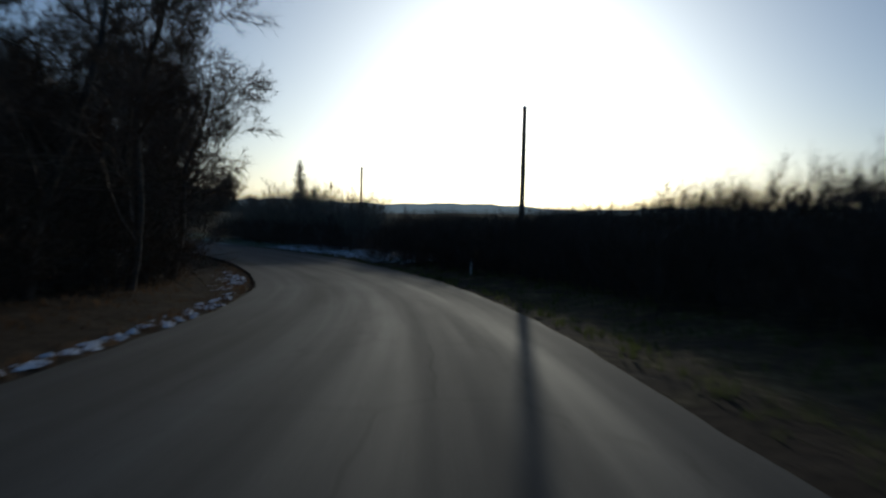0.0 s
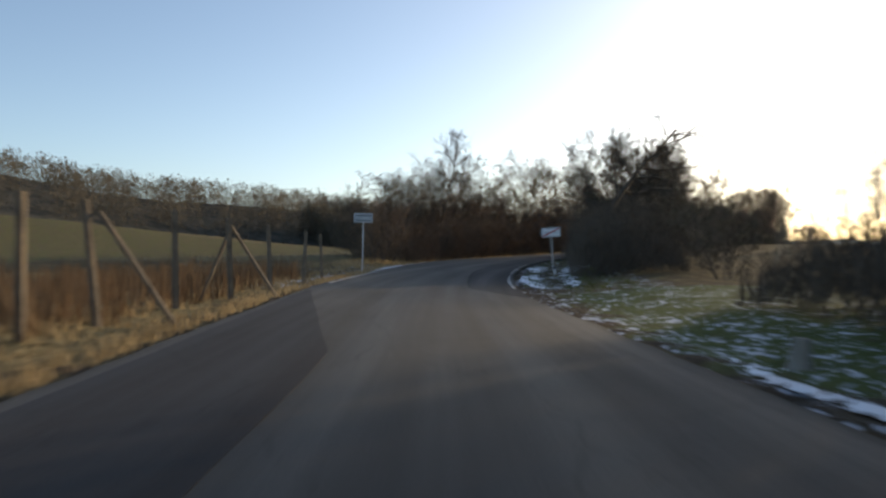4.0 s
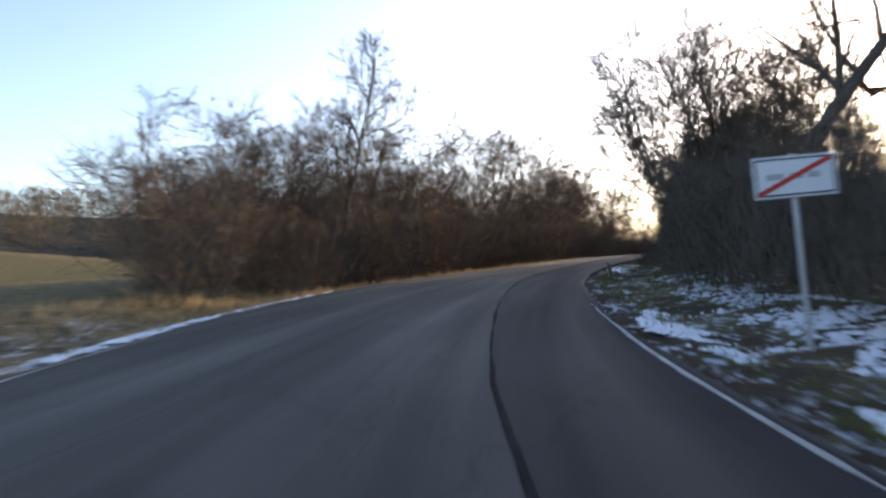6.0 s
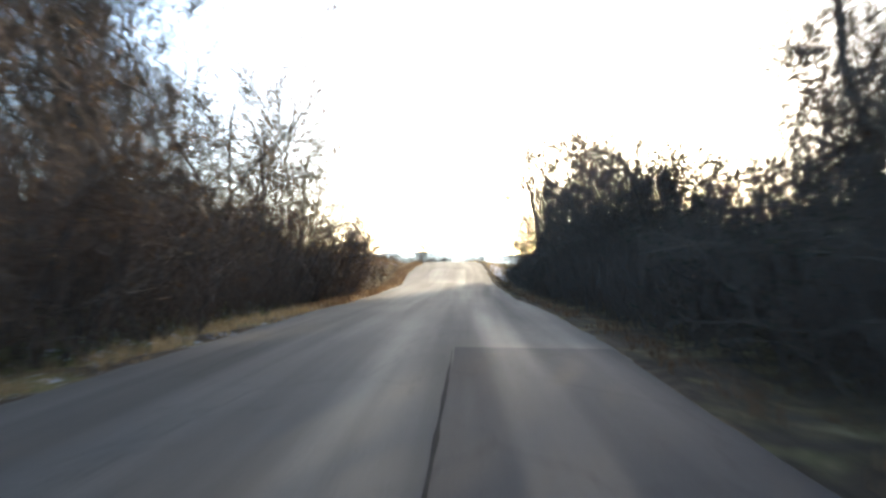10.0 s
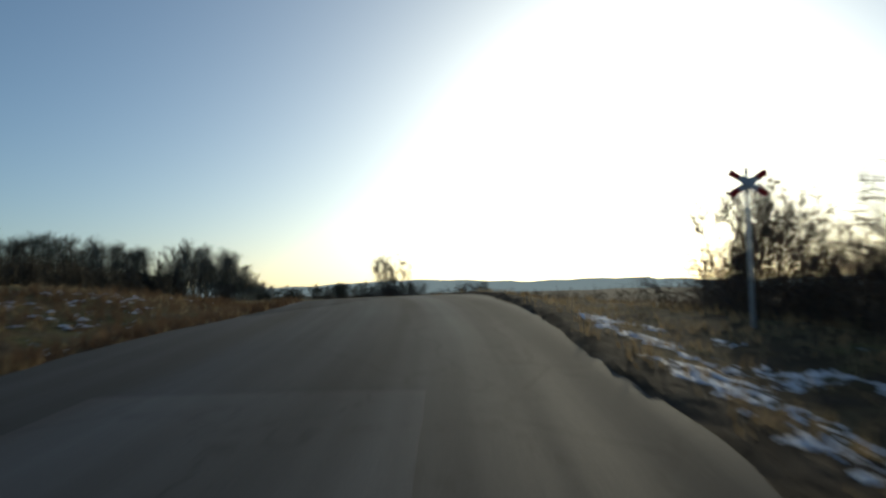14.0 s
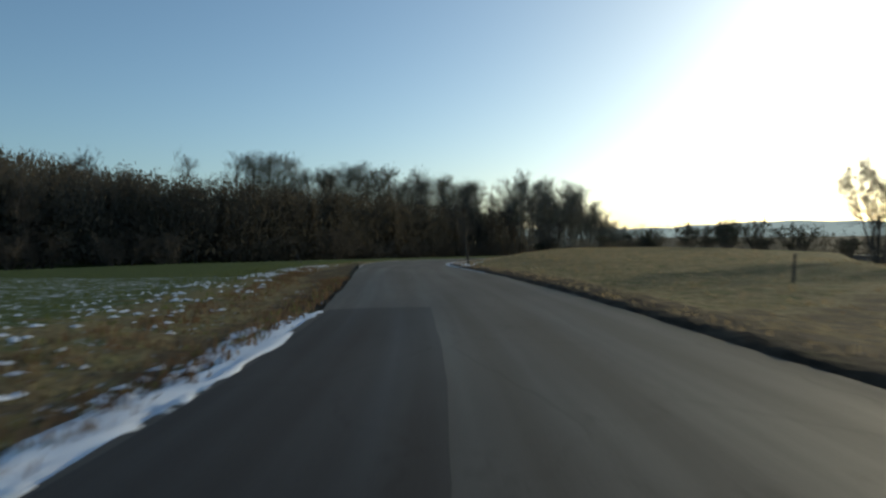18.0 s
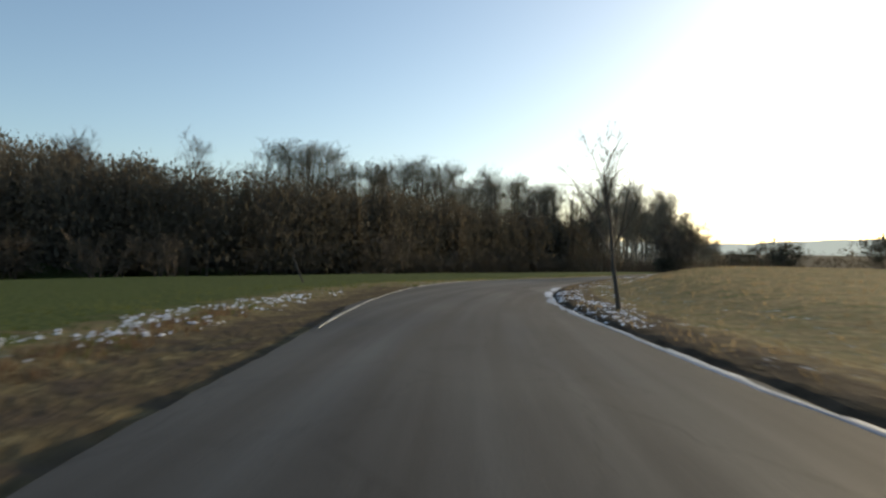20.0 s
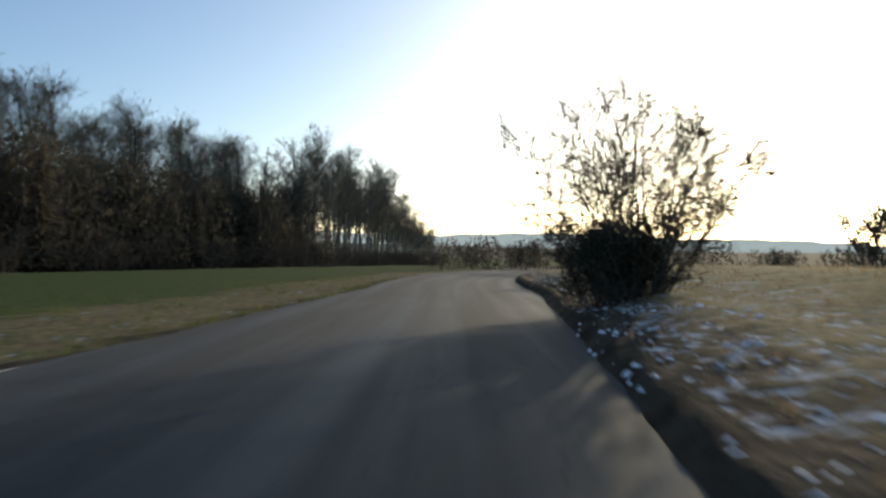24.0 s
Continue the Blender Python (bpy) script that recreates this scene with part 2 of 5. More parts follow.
SNOW = material("old_snow", [(0.55, 0.58, 0.63), (0.78, 0.8, 0.84), (0.88, 0.89, 0.9)], 1.5, 0.7, 0.5, 25)
FROST = material("frosted_ice", [(0.3, 0.33, 0.38), (0.48, 0.51, 0.56), (0.66, 0.68, 0.72)], 3.5, 0.6, 0.4, 18, spec=0.25)
ICE = material("frozen_puddle", [(0.16, 0.18, 0.21), (0.32, 0.35, 0.4)], 2.5, 0.55, 0.2, 14, spec=0.25)
CONCRETE = material("weathered_concrete", [(0.2, 0.18, 0.155), (0.32, 0.29, 0.25)], 4, 0.9, 0.4, 50)
POLE_WOOD = material("weathered_pole_wood", [(0.06, 0.048, 0.038), (0.13, 0.105, 0.085)], 3, 0.9, 0.5, 40)
FENCE_WOOD = material("grey_fence_wood", [(0.07, 0.055, 0.042), (0.15, 0.12, 0.09), (0.24, 0.18, 0.12)], 3, 0.9, 0.5, 40)
STEEL = material("galvanised_steel", [(0.42, 0.43, 0.44), (0.56, 0.57, 0.58)], 4, 0.45, 0.1, 40, metal=0.8)
SIGN_WHITE = material("sign_white", [(0.62, 0.63, 0.65), (0.72, 0.72, 0.72)], 2, 0.4, 0.05, 30)
SIGN_RED = material("sign_red", [(0.5, 0.03, 0.03), (0.6, 0.05, 0.04)], 2, 0.4, 0.0, 30)
SIGN_DARK = material("sign_dark_blue", [(0.02, 0.025, 0.05), (0.035, 0.04, 0.07)], 2, 0.45, 0.0, 30)
SIGN_BACK = material("sign_grey_back", [(0.32, 0.34, 0.36), (0.42, 0.44, 0.46)], 3, 0.5, 0.1, 30, metal=0.3)
RAIL_STEEL = material("polished_rail_head", [(0.5, 0.47, 0.43), (0.68, 0.65, 0.6)], 2, 0.34, 0.05, 40, metal=1.0)
RAIL_RUST = material("rusty_rail_web", [(0.07, 0.04, 0.028), (0.13, 0.075, 0.05)], 4, 0.95, 0.3, 50, spec=0.05)
BALLAST = material("grey_ballast", [(0.05, 0.047, 0.043), (0.11, 0.1, 0.09)], 3, 1.0, 0.8, 20, spec=0.0)
TIE = material("dark_sleeper_wood", [(0.04, 0.032, 0.026), (0.08, 0.065, 0.052)], 3, 1.0, 0.4, 30, spec=0.0)
ROOF_DARK = material("old_dark_roofing", [(0.04, 0.037, 0.035), (0.09, 0.08, 0.075)], 2, 0.9, 0.3, 20)


def let_light_through(m, share):
    """Thin dry blades and leaves, through which the low sun shines."""
    nt = m.node_tree
    b, out = nt.nodes["Principled BSDF"], nt.nodes["Material Output"]
    thin = nt.nodes.new("ShaderNodeBsdfTranslucent")
    nt.links.new(b.inputs["Base Color"].links[0].from_socket, thin.inputs["Color"])
    mix = nt.nodes.new("ShaderNodeMixShader")
    mix.inputs[0].default_value = share
    nt.links.new(b.outputs[0], mix.inputs[1])
    nt.links.new(thin.outputs[0], mix.inputs[2])
    nt.links.new(mix.outputs[0], out.inputs["Surface"])


for m, share in ((NEEDLES, 0.4), (LEAF, 0.5), (LEAF_DARK, 0.3), (DRY_GRASS, 0.5), (RUST_GRASS, 0.45), (GREEN_GRASS, 0.45)):
    let_light_through(m, share)


def ground_material():
    """Soil, dry grass, green crop and snow, mixed by the mesh's cover layer and by noise at two scales."""
    m = bpy.data.materials.new("winter_ground")
    m.use_nodes = True
    nt = m.node_tree
    b = nt.nodes["Principled BSDF"]
    b.inputs["Roughness"].default_value = 0.95
    b.inputs["Specular IOR Level"].default_value = 0.03
    co = nt.nodes.new("ShaderNodeTexCoord")

    def noise_at(scale, detail=5.0):
        n = nt.nodes.new("ShaderNodeTexNoise")
        n.inputs["Scale"].default_value = scale
        n.inputs["Detail"].default_value = detail
        nt.links.new(co.outputs["Object"], n.inputs["Vector"])
        return n.outputs["Fac"]

    def ramp_of(value, colours, low=0.3, high=0.7):
        r = nt.nodes.new("ShaderNodeValToRGB")
        els = r.color_ramp.elements
        while len(els) < len(colours):
            els.new(0.5)
        for i, c in enumerate(colours):
            els[i].position = low + (high - low) * i / (len(colours) - 1)
            els[i].color = (*c, 1)
        nt.links.new(value, r.inputs["Fac"])
        return r.outputs["Color"]

    def blend(fac, a, c):
        x = nt.nodes.new("ShaderNodeMix")
        x.data_type = "RGBA"
        nt.links.new(fac, x.inputs["Factor"])
        nt.links.new(a, x.inputs["A"])
        nt.links.new(c, x.inputs["B"])
        return x.outputs["Result"]

    def mask(layer, value, width=0.12):
        """One where the layer outweighs the noise."""
        s = nt.nodes.new("ShaderNodeMath")
        s.operation = "SUBTRACT"
        nt.links.new(layer, s.inputs[0])
        nt.links.new(value, s.inputs[1])
        r = nt.nodes.new("ShaderNodeMapRange")
        r.inputs["From Min"].default_value = -width
        r.inputs["From Max"].default_value = width
        nt.links.new(s.outputs[0], r.inputs["Value"])
        return r.outputs["Result"]

    at = nt.nodes.new("ShaderNodeAttribute")
    at.attribute_name = "cover"
    sep = nt.nodes.new("ShaderNodeSeparateColor")
    nt.links.new(at.outputs["Color"], sep.inputs["Color"])
    at2 = nt.nodes.new("ShaderNodeAttribute")
    at2.attribute_name = "cover_far"
    sep2 = nt.nodes.new("ShaderNodeSeparateColor")
    nt.links.new(at2.outputs["Color"], sep2.inputs["Color"])
    big, mid, small = noise_at(0.25), noise_at(1.3, 6), noise_at(6.0, 8)
    soil = ramp_of(mid, [(0.028, 0.022, 0.016), (0.058, 0.043, 0.03), (0.095, 0.073, 0.052)])
    dry = ramp_of(small, [(0.11, 0.085, 0.042), (0.2, 0.155, 0.08), (0.3, 0.24, 0.13)])
    green = ramp_of(small, [(0.042, 0.058, 0.018), (0.072, 0.092, 0.03), (0.115, 0.128, 0.052)])
    snow = ramp_of(small, [(0.5, 0.54, 0.6), (0.74, 0.77, 0.82)])
    forest = ramp_of(big, [(0.045, 0.045, 0.036), (0.075, 0.07, 0.056), (0.11, 0.095, 0.075)])
    colour = blend(mask(sep.outputs["Green"], mid, 0.2), soil, dry)
    colour = blend(mask(sep.outputs["Red"], mid, 0.15), colour, green)
    colour = blend(mask(sep2.outputs["Red"], mid, 0.15), colour, forest)
    patchy = nt.nodes.new("ShaderNodeMath")
    patchy.operation = "MULTIPLY_ADD"
    patchy.inputs[1].default_value = 0.35
    half = nt.nodes.new("ShaderNodeMath")
    half.operation = "MULTIPLY"
    half.inputs[1].default_value = 0.65
    nt.links.new(small, half.inputs[0])
    nt.links.new(mid, patchy.inputs[0])
    nt.links.new(half.outputs[0], patchy.inputs[2])
    colour = blend(mask(sep.outputs["Blue"], patchy.outputs[0], 0.05), colour, snow)
    nt.links.new(colour, b.inputs["Base Color"])
    bp = nt.nodes.new("ShaderNodeBump")
    bp.inputs["Strength"].default_value = 0.9
    bp.inputs["Distance"].default_value = 0.12
    nt.links.new(patchy.outputs[0], bp.inputs["Height"])
    nt.links.new(bp.outputs["Normal"], b.inputs["Normal"])
    return m


GROUND = ground_material()
# bluish emission stands in for the haze of the air before far hills
HAZE_GLOW = material("haze_glow", [(0.05, 0.06, 0.065), (0.07, 0.085, 0.09)], 0.004, 1.0, 0.0, 0.03, spec=0.0)
HAZE_GLOW.node_tree.nodes["Principled BSDF"].inputs["Emission Color"].default_value = (0.62, 0.76, 0.85, 1)
HAZE_GLOW.node_tree.nodes["Principled BSDF"].inputs["Emission Strength"].default_value = 0.4

# ---- the road's line: stations 8 m apart, from 48 m before the start ----
FIRST, STEP = -48.0, 8.0
ROAD_X = [4.71, 3.92, 3.14, 2.35, 1.57, 0.78, 0.00, -0.90, -2.32, -4.44, -7.36, -11.08, -15.61, -20.79, -26.42, -32.24, -37.96, -43.33, -48.16, -52.46, -56.32, -59.76, -62.74, -65.37, -67.70, -69.85, -71.91, -73.94, -75.95, -77.92, -79.85, -81.80, -83.84, -86.10, -88.80, -92.19, -96.34, -101.16, -106.35, -111.83, -117.54, -123.39, -129.24, -134.96, -140.40, -145.42, -149.86, -153.70, -157.11, -160.43, -163.75, -167.07, -170.37, -173.33, -175.83, -177.84, -179.52, -181.18, -182.84, -184.51, -186.17, -187.83, -189.49]
ROAD_Y = [-47.77, -39.81, -31.85, -23.88, -15.92, -7.96, 0.00, 7.95, 15.82, 23.53, 30.97, 38.05, 44.64, 50.73, 56.41, 61.91, 67.49, 73.42, 79.80, 86.54, 93.54, 100.77, 108.19, 115.74, 123.39, 131.10, 138.83, 146.57, 154.31, 162.07, 169.83, 177.59, 185.32, 193.00, 200.53, 207.77, 214.60, 220.99, 227.07, 232.90, 238.50, 243.96, 249.42, 255.01, 260.88, 267.10, 273.75, 280.77, 288.00, 295.28, 302.56, 309.84, 317.13, 324.55, 332.15, 339.90, 347.72, 355.54, 363.37, 371.19, 379.02, 386.84, 394.67]
ROAD_Z = [1.39, 1.20, 0.96, 0.72, 0.48, 0.24, -0.02, -0.32, -0.62, -0.86, -1.03, -1.10, -1.05, -0.94, -0.80, -0.66, -0.50, -0.30, -0.04, 0.24, 0.51, 0.76, 1.04, 1.36, 1.68, 1.92, 2.03, 2.06, 2.08, 2.17, 2.32, 2.63, 3.15, 3.70, 4.11, 4.27, 4.19, 4.01, 3.80, 3.73, 3.76, 3.83, 3.85, 3.81, 3.73, 3.64, 3.57, 3.50, 3.46, 3.41, 3.36, 3.32, 3.27, 3.22, 3.17, 3.12, 3.08, 3.03, 2.98, 2.93, 2.88, 2.84, 2.80]
ROAD_BANK = [0.0, 0.0, 0.0, 0.0, 0.0, 0.2, 0.1, -0.0, -0.2, 0.1, 0.6, 0.9, 0.8, 0.2, -0.7, -1.5, -1.8, -1.7, -1.3, -1.1, -1.1, -0.9, -0.4, 0.0, 0.2, 0.3, 0.4, 0.3, 0.2, 0.1, -0.3, -0.5, -0.5, 0.2, 1.1, 1.6, 1.6, 0.8, 0.4, 0.5, 0.8, 0.8, 0.5, -0.1, -0.7, -1.3, -1.2, -0.8, -0.2, 0.0, 0.0, 0.0, 0.0, 0.0, 0.0, 0.0, 0.0, 0.0, 0.0, 0.0, 0.0, 0.0, 0.0]
EDGE_S = [-48, 15, 33, 44, 60, 75, 91, 103, 115, 130, 144, 156, 168, 193, 205, 214, 224, 240, 253, 270, 280, 294, 305, 324, 335, 344, 362, 448]
EDGE_LEFT = [-3.9, -3.9, -4.0, -3.5, -3.3, -3.6, -4.3, -5.6, -6.1, -5.6, -4.4, -3.9, -4.1, -4.0, -4.6, -4.5, -3.5, -2.9, -2.4, -2.1, -2.0, -2.5, -3.4, -5.2, -5.5, -4.3, -3.0, -2.9]
EDGE_RIGHT = [2.0, 2.0, 2.5, 3.1, 3.1, 2.7, 2.2, 1.7, 1.2, 1.15, 1.8, 2.1, 2.3, 1.7, 1.55, 1.5, 2.0, 3.4, 4.2, 3.75, 3.5, 2.9, 2.2, 1.25, 1.0, 1.8, 3.2, 3.0]


def smooth_line(values, s):
    """A Catmull-Rom line through values at the stations."""
    v = np.asarray(values, float)
    u = np.clip((np.asarray(s, float) - FIRST) / STEP, 0, len(v) - 1.001)
    i = np.floor(u).astype(int)
    f = u - i
    p0, p1 = v[np.maximum(i - 1, 0)], v[i]
    p2, p3 = v[np.minimum(i + 1, len(v) - 1)], v[np.minimum(i + 2, len(v) - 1)]
    return 0.5 * (2 * p1 + (p2 - p0) * f + (2 * p0 - 5 * p1 + 4 * p2 - p3) * f**2 + (3 * p1 - p0 - 3 * p2 + p3) * f**3)


LINE_S = np.arange(FIRST, FIRST + STEP * (len(ROAD_X) - 1), 1.0)
LINE = np.stack([smooth_line(ROAD_X, LINE_S), smooth_line(ROAD_Y, LINE_S), smooth_line(ROAD_Z, LINE_S)], 1)
TANGENT = np.gradient(LINE[:, :2], axis=0)
TANGENT /= np.linalg.norm(TANGENT, axis=1)[:, None]
LEFT_OF, RIGHT_OF = np.interp(LINE_S, EDGE_S, EDGE_LEFT), np.interp(LINE_S, EDGE_S, EDGE_RIGHT)
BANK = np.tan(np.radians(smooth_line(ROAD_BANK, LINE_S)))


def spot(s, d):
    """The plan place at s metres along the road and d metres to its right."""
    x, y = np.interp(s, LINE_S, LINE[:, 0]), np.interp(s, LINE_S, LINE[:, 1])
    tx, ty = np.interp(s, LINE_S, TANGENT[:, 0]), np.interp(s, LINE_S, TANGENT[:, 1])
    n = np.hypot(tx, ty)
    return x + d * ty / n, y - d * tx / n


def road_height(s, d):
    return np.interp(s, LINE_S, LINE[:, 2]) + d * np.interp(s, LINE_S, BANK) - 0.012 * np.abs(d + 0.8)


def along(x, y):
    """The nearest station and the distance to the right of the road's line."""
    x, y = np.ravel(x).astype(float), np.ravel(y).astype(float)
    s, d = np.empty(len(x)), np.empty(len(x))
    for a in range(0, len(x), 20000):
        bx, by = x[a : a + 20000, None], y[a : a + 20000, None]
        j = np.argmin((bx - LINE[None, :, 0]) ** 2 + (by - LINE[None, :, 1]) ** 2, axis=1)
        ox, oy = bx[:, 0] - LINE[j, 0], by[:, 0] - LINE[j, 1]
        t = TANGENT[j]
        s[a : a + 20000] = LINE_S[j] + np.clip(ox * t[:, 0] + oy * t[:, 1], -1, 1)
        d[a : a + 20000] = np.sign(ox * t[:, 1] - oy * t[:, 0]) * np.hypot(ox, oy)
    return s, d


def step01(v):
    v = np.clip(v, 0, 1)
    return v * v * (3 - 2 * v)


WAVES = np.random.default_rng(7).uniform(-1, 1, (24, 4))


def rough(x, y, size):
    """Cheap smooth noise about zero, from waves of about that size."""
    out = 0
    for i, (a, b, c, w) in enumerate(WAVES):
        k = 6.283 / (size * (0.6 + 0.9 * abs(w)))
        out = out + np.sin(k * (x * math.cos(7 * a) + y * math.sin(7 * a)) + 9 * b) * (0.5 + 0.5 * c)
    return out / 9


# how far the land beside the road lies above or below it, by station
SIDE_S = [-48, 0, 40, 55, 90, 105, 165, 185, 198, 215, 226, 238, 270, 320, 345, 448]
SIDE_LEFT = [0.6, 0.4, 0.2, 0.1, 0.0, 0.3, 0.4, 0.9, 1.15, 1.1, 0.6, -0.2, -0.1, -0.2, -0.2, -0.3]
SIDE_RIGHT = [0.5, 0.3, 0.1, 0.1, 0.2, 0.4, 0.5, 0.5, 0.4, 0.0, -0.5, -0.6, -0.1, 0.7, 0.75, 0.3]


def far_land(x, y):
    r = np.hypot(x + 90, y - 200)
    z = 2.0 + 0 * x
    z = z + 9 * step01((-x - 75) / 130) * step01((175 - y) / 100)
    z = z + 23 * step01((-x - 205) / 100) * step01((366 - y) / 120)
    z = z - 1.0 * step01((-x - 130) / 60) * step01((y - 200) / 60)
    z = z - 1.7 * step01((-x - 160) / 45) * step01((y - 285) / 50)
    z = z - 2.5 * step01((x + 60) / 200) * step01((y - 130) / 200)
    ridge = 0.75 + 0.3 * rough(x, y, 900) + 0.08 * rough(x, y, 160)
    z = z + 24 * step01((r - 560) / 900) * ridge
    return z


# the railway's line, which keeps to the right of the crest and of the bend behind it
TRACK = [(-71.0, 186.0), (-79.0, 204.0), (-86.9, 218.0), (-94.5, 233.0), (-101.8, 248.0), (-108.2, 262.0), (-112.6, 276.0), (-119.0, 296.0), (-129.0, 330.0), (-141.0, 372.0)]
RAIL_Z = 3.15
tr = np.array(TRACK, float)
tu = np.r_[0, np.cumsum(np.hypot(*np.diff(tr, axis=0).T))]
BED = np.stack([np.interp(np.arange(0, tu[-1], 1.2), tu, tr[:, k]) for k in (0, 1)], 1)


def ground_height(x, y):
    x, y = np.ravel(np.asarray(x, float)), np.ravel(np.asarray(y, float))
    s, d = along(x, y)
    lo, ro = np.interp(s, LINE_S, LEFT_OF), np.interp(s, LINE_S, RIGHT_OF)
    e = np.where(d < 0, lo - d, d - ro)
    edge = road_height(s, np.clip(d, lo, ro))
    side = np.where(d < 0, np.interp(s, SIDE_S, SIDE_LEFT), np.interp(s, SIDE_S, SIDE_RIGHT))
    ditch = -0.22 * np.exp(-(((e - 1.7) / 0.8) ** 2)) * np.where(d > 0, 1 - step01((s - 228) / 14), 1.0)
    near = edge - 0.05 + side * step01((e - 1.2) / 5.5) + ditch + (0.06 * rough(x, y, 3.5) + 0.12 * rough(x, y, 14)) * step01((e - 0.3) / 3)
    near = np.where(e < 0.0, edge - 0.05 - 0.35 * step01(-e / 0.8), near)
    near = near + np.where(d > 0, np.interp(s, [288, 300, 325, 345, 385, 400], [0, 0.08, 0.15, 0.55, 0.55, 0]), 0.0) * step01((e - 0.2) / 2.2)
    bed = np.full(len(x), 1e6)
    for i in range(0, len(BED), 2):
        bed = np.minimum(bed, (x - BED[i, 0]) ** 2 + (y - BED[i, 1]) ** 2)
    low = 1 - step01((np.sqrt(bed) - 2.6) / 2.6)
    near = near * (1 - low) + np.minimum(near, RAIL_Z - 0.62) * low
    w = step01((e - 14) / 60) * (1 - low)
    return near * (1 - w) + (far_land(x, y) + 0.15 * rough(x, y, 14)) * w


def turf_lip(s, e):
    """The turf that stands proud of the asphalt along the right edge, and dies away into the verge."""
    tall = np.interp(s, [206, 214, 240, 292, 305, 330, 348, 385, 398], [0, 0.1, 0.13, 0.08, 0.1, 0.16, 0.24, 0.24, 0])
    return tall * step01((e + 0.06) / 0.34) * (1 - step01((e - 0.7) / 2.0))


def verge_height(x, y):
    """The ground with the turf lip on it."""
    x, y = np.ravel(np.asarray(x, float)), np.ravel(np.asarray(y, float))
    s, d = along(x, y)
    e = d - np.interp(s, LINE_S, RIGHT_OF)
    return ground_height(x, y) + np.where(e > -0.1, turf_lip(s, e), 0.0)


def height_at(x, y):
    return float(verge_height(x, y)[0])


# ---- small builders ----
def mesh_of(name, verts, faces, mat, smooth=False):
    me = bpy.data.meshes.new(name)
    me.from_pydata(np.asarray(verts, float).tolist(), [], [list(map(int, f)) for f in faces])
    me.materials.append(mat)
    if smooth:
        me.shade_smooth()
    return me


def lane_mesh(name, strip, mat, smooth=False):
    """A strip of road whose lane layer holds metres across and along."""
    verts, faces, lane = strip
    me = mesh_of(name, verts, faces, mat, smooth)
    layer = me.uv_layers.new(name="lane")
    loops = np.zeros(len(me.loops), np.int32)
    me.loops.foreach_get("vertex_index", loops)
    layer.data.foreach_set("uv", np.asarray(lane, np.float32)[loops].ravel())
    return me


def empty(name, label, category, group="", kind=""):
    ob = new(name)
    ob.empty_display_size = 0.2
    return tagged(ob, label, category, group, kind)


def child(name, mesh, parent, label=""):
    ob = new(name, mesh)
    ob.parent = parent
    return tagged(ob, label) if label else ob


def part(name, bm, mat, parent, label=""):
    """Links a bmesh as one mesh object under a thing or a part."""
    me = bpy.data.meshes.new(name)
    bm.to_mesh(me)
    bm.free()
    me.materials.append(mat)
    return child(name, me, parent, label)


def block(sx, sy, sz, at=(0, 0, 0), turn=None, bevel=0.0, taper=1.0):
    """A box standing on at, bevelled, narrowing to taper at its top."""
    bm = bmesh.new()
    bmesh.ops.create_cube(bm, size=1.0)
    for v in bm.verts:
        k = taper if v.co.z > 0 else 1.0
        v.co = Vector((v.co.x * sx * k, v.co.y * sy * k, (v.co.z + 0.5) * sz))
    if bevel:
        bmesh.ops.bevel(bm, geom=bm.edges[:], offset=bevel, segments=2, affect="EDGES")
    m = Matrix.Translation(at) @ (turn if turn is not None else Matrix())
    bmesh.ops.transform(bm, matrix=m, verts=bm.verts[:])
    return bm


def rod(points, radii, sides=8):
    """A tube through points, closed at both ends."""
    bm = bmesh.new()
    rings = []
    pts = [Vector(p) for p in points]
    for i, p in enumerate(pts):
        ahead = (pts[min(i + 1, len(pts) - 1)] - pts[max(i - 1, 0)]).normalized()
        a = ahead.cross(Vector((0.31, 0.95, 0.05))).normalized()
        b = ahead.cross(a)
        r = radii[i] if isinstance(radii, (list, tuple)) else radii
        rings.append([bm.verts.new(p + r * (math.cos(6.2832 * k / sides) * a + math.sin(6.2832 * k / sides) * b)) for k in range(sides)])
    for p, q in zip(rings, rings[1:]):
        for k in range(sides):
            bm.faces.new((p[k], p[(k + 1) % sides], q[(k + 1) % sides], q[k]))
    bm.faces.new(rings[0][::-1])
    bm.faces.new(rings[-1])
    bmesh.ops.recalc_face_normals(bm, faces=bm.faces[:])
    return bm


# ---- ground: one sheet to the horizon ----
def spread(a, b, step, reach):
    core = np.arange(a, b + 0.01, step)
    out, gap, v = [], step, 0.0
    while v < reach:
        gap *= 1.16
        v += gap
        out.append(v)
    out = np.array(out)
    return np.r_[a - out[::-1], core, b + out]


GX, GY = spread(-232, 32, 1.2, 2600), spread(-28, 386, 1.2, 2600)
gx, gy = np.meshgrid(GX, GY)
gz = ground_height(gx, gy)
nx, ny = len(GX), len(GY)
idx = np.arange(nx * ny).reshape(ny, nx)
quads = np.stack([idx[:-1, :-1], idx[:-1, 1:], idx[1:, 1:], idx[1:, :-1]], -1).reshape(-1, 4)
ground_mesh = bpy.data.meshes.new("ground")
ground_mesh.from_pydata(np.stack([gx.ravel(), gy.ravel(), gz], 1).tolist(), [], quads.tolist())
ground_mesh.materials.append(GROUND)
ground_mesh.shade_smooth()


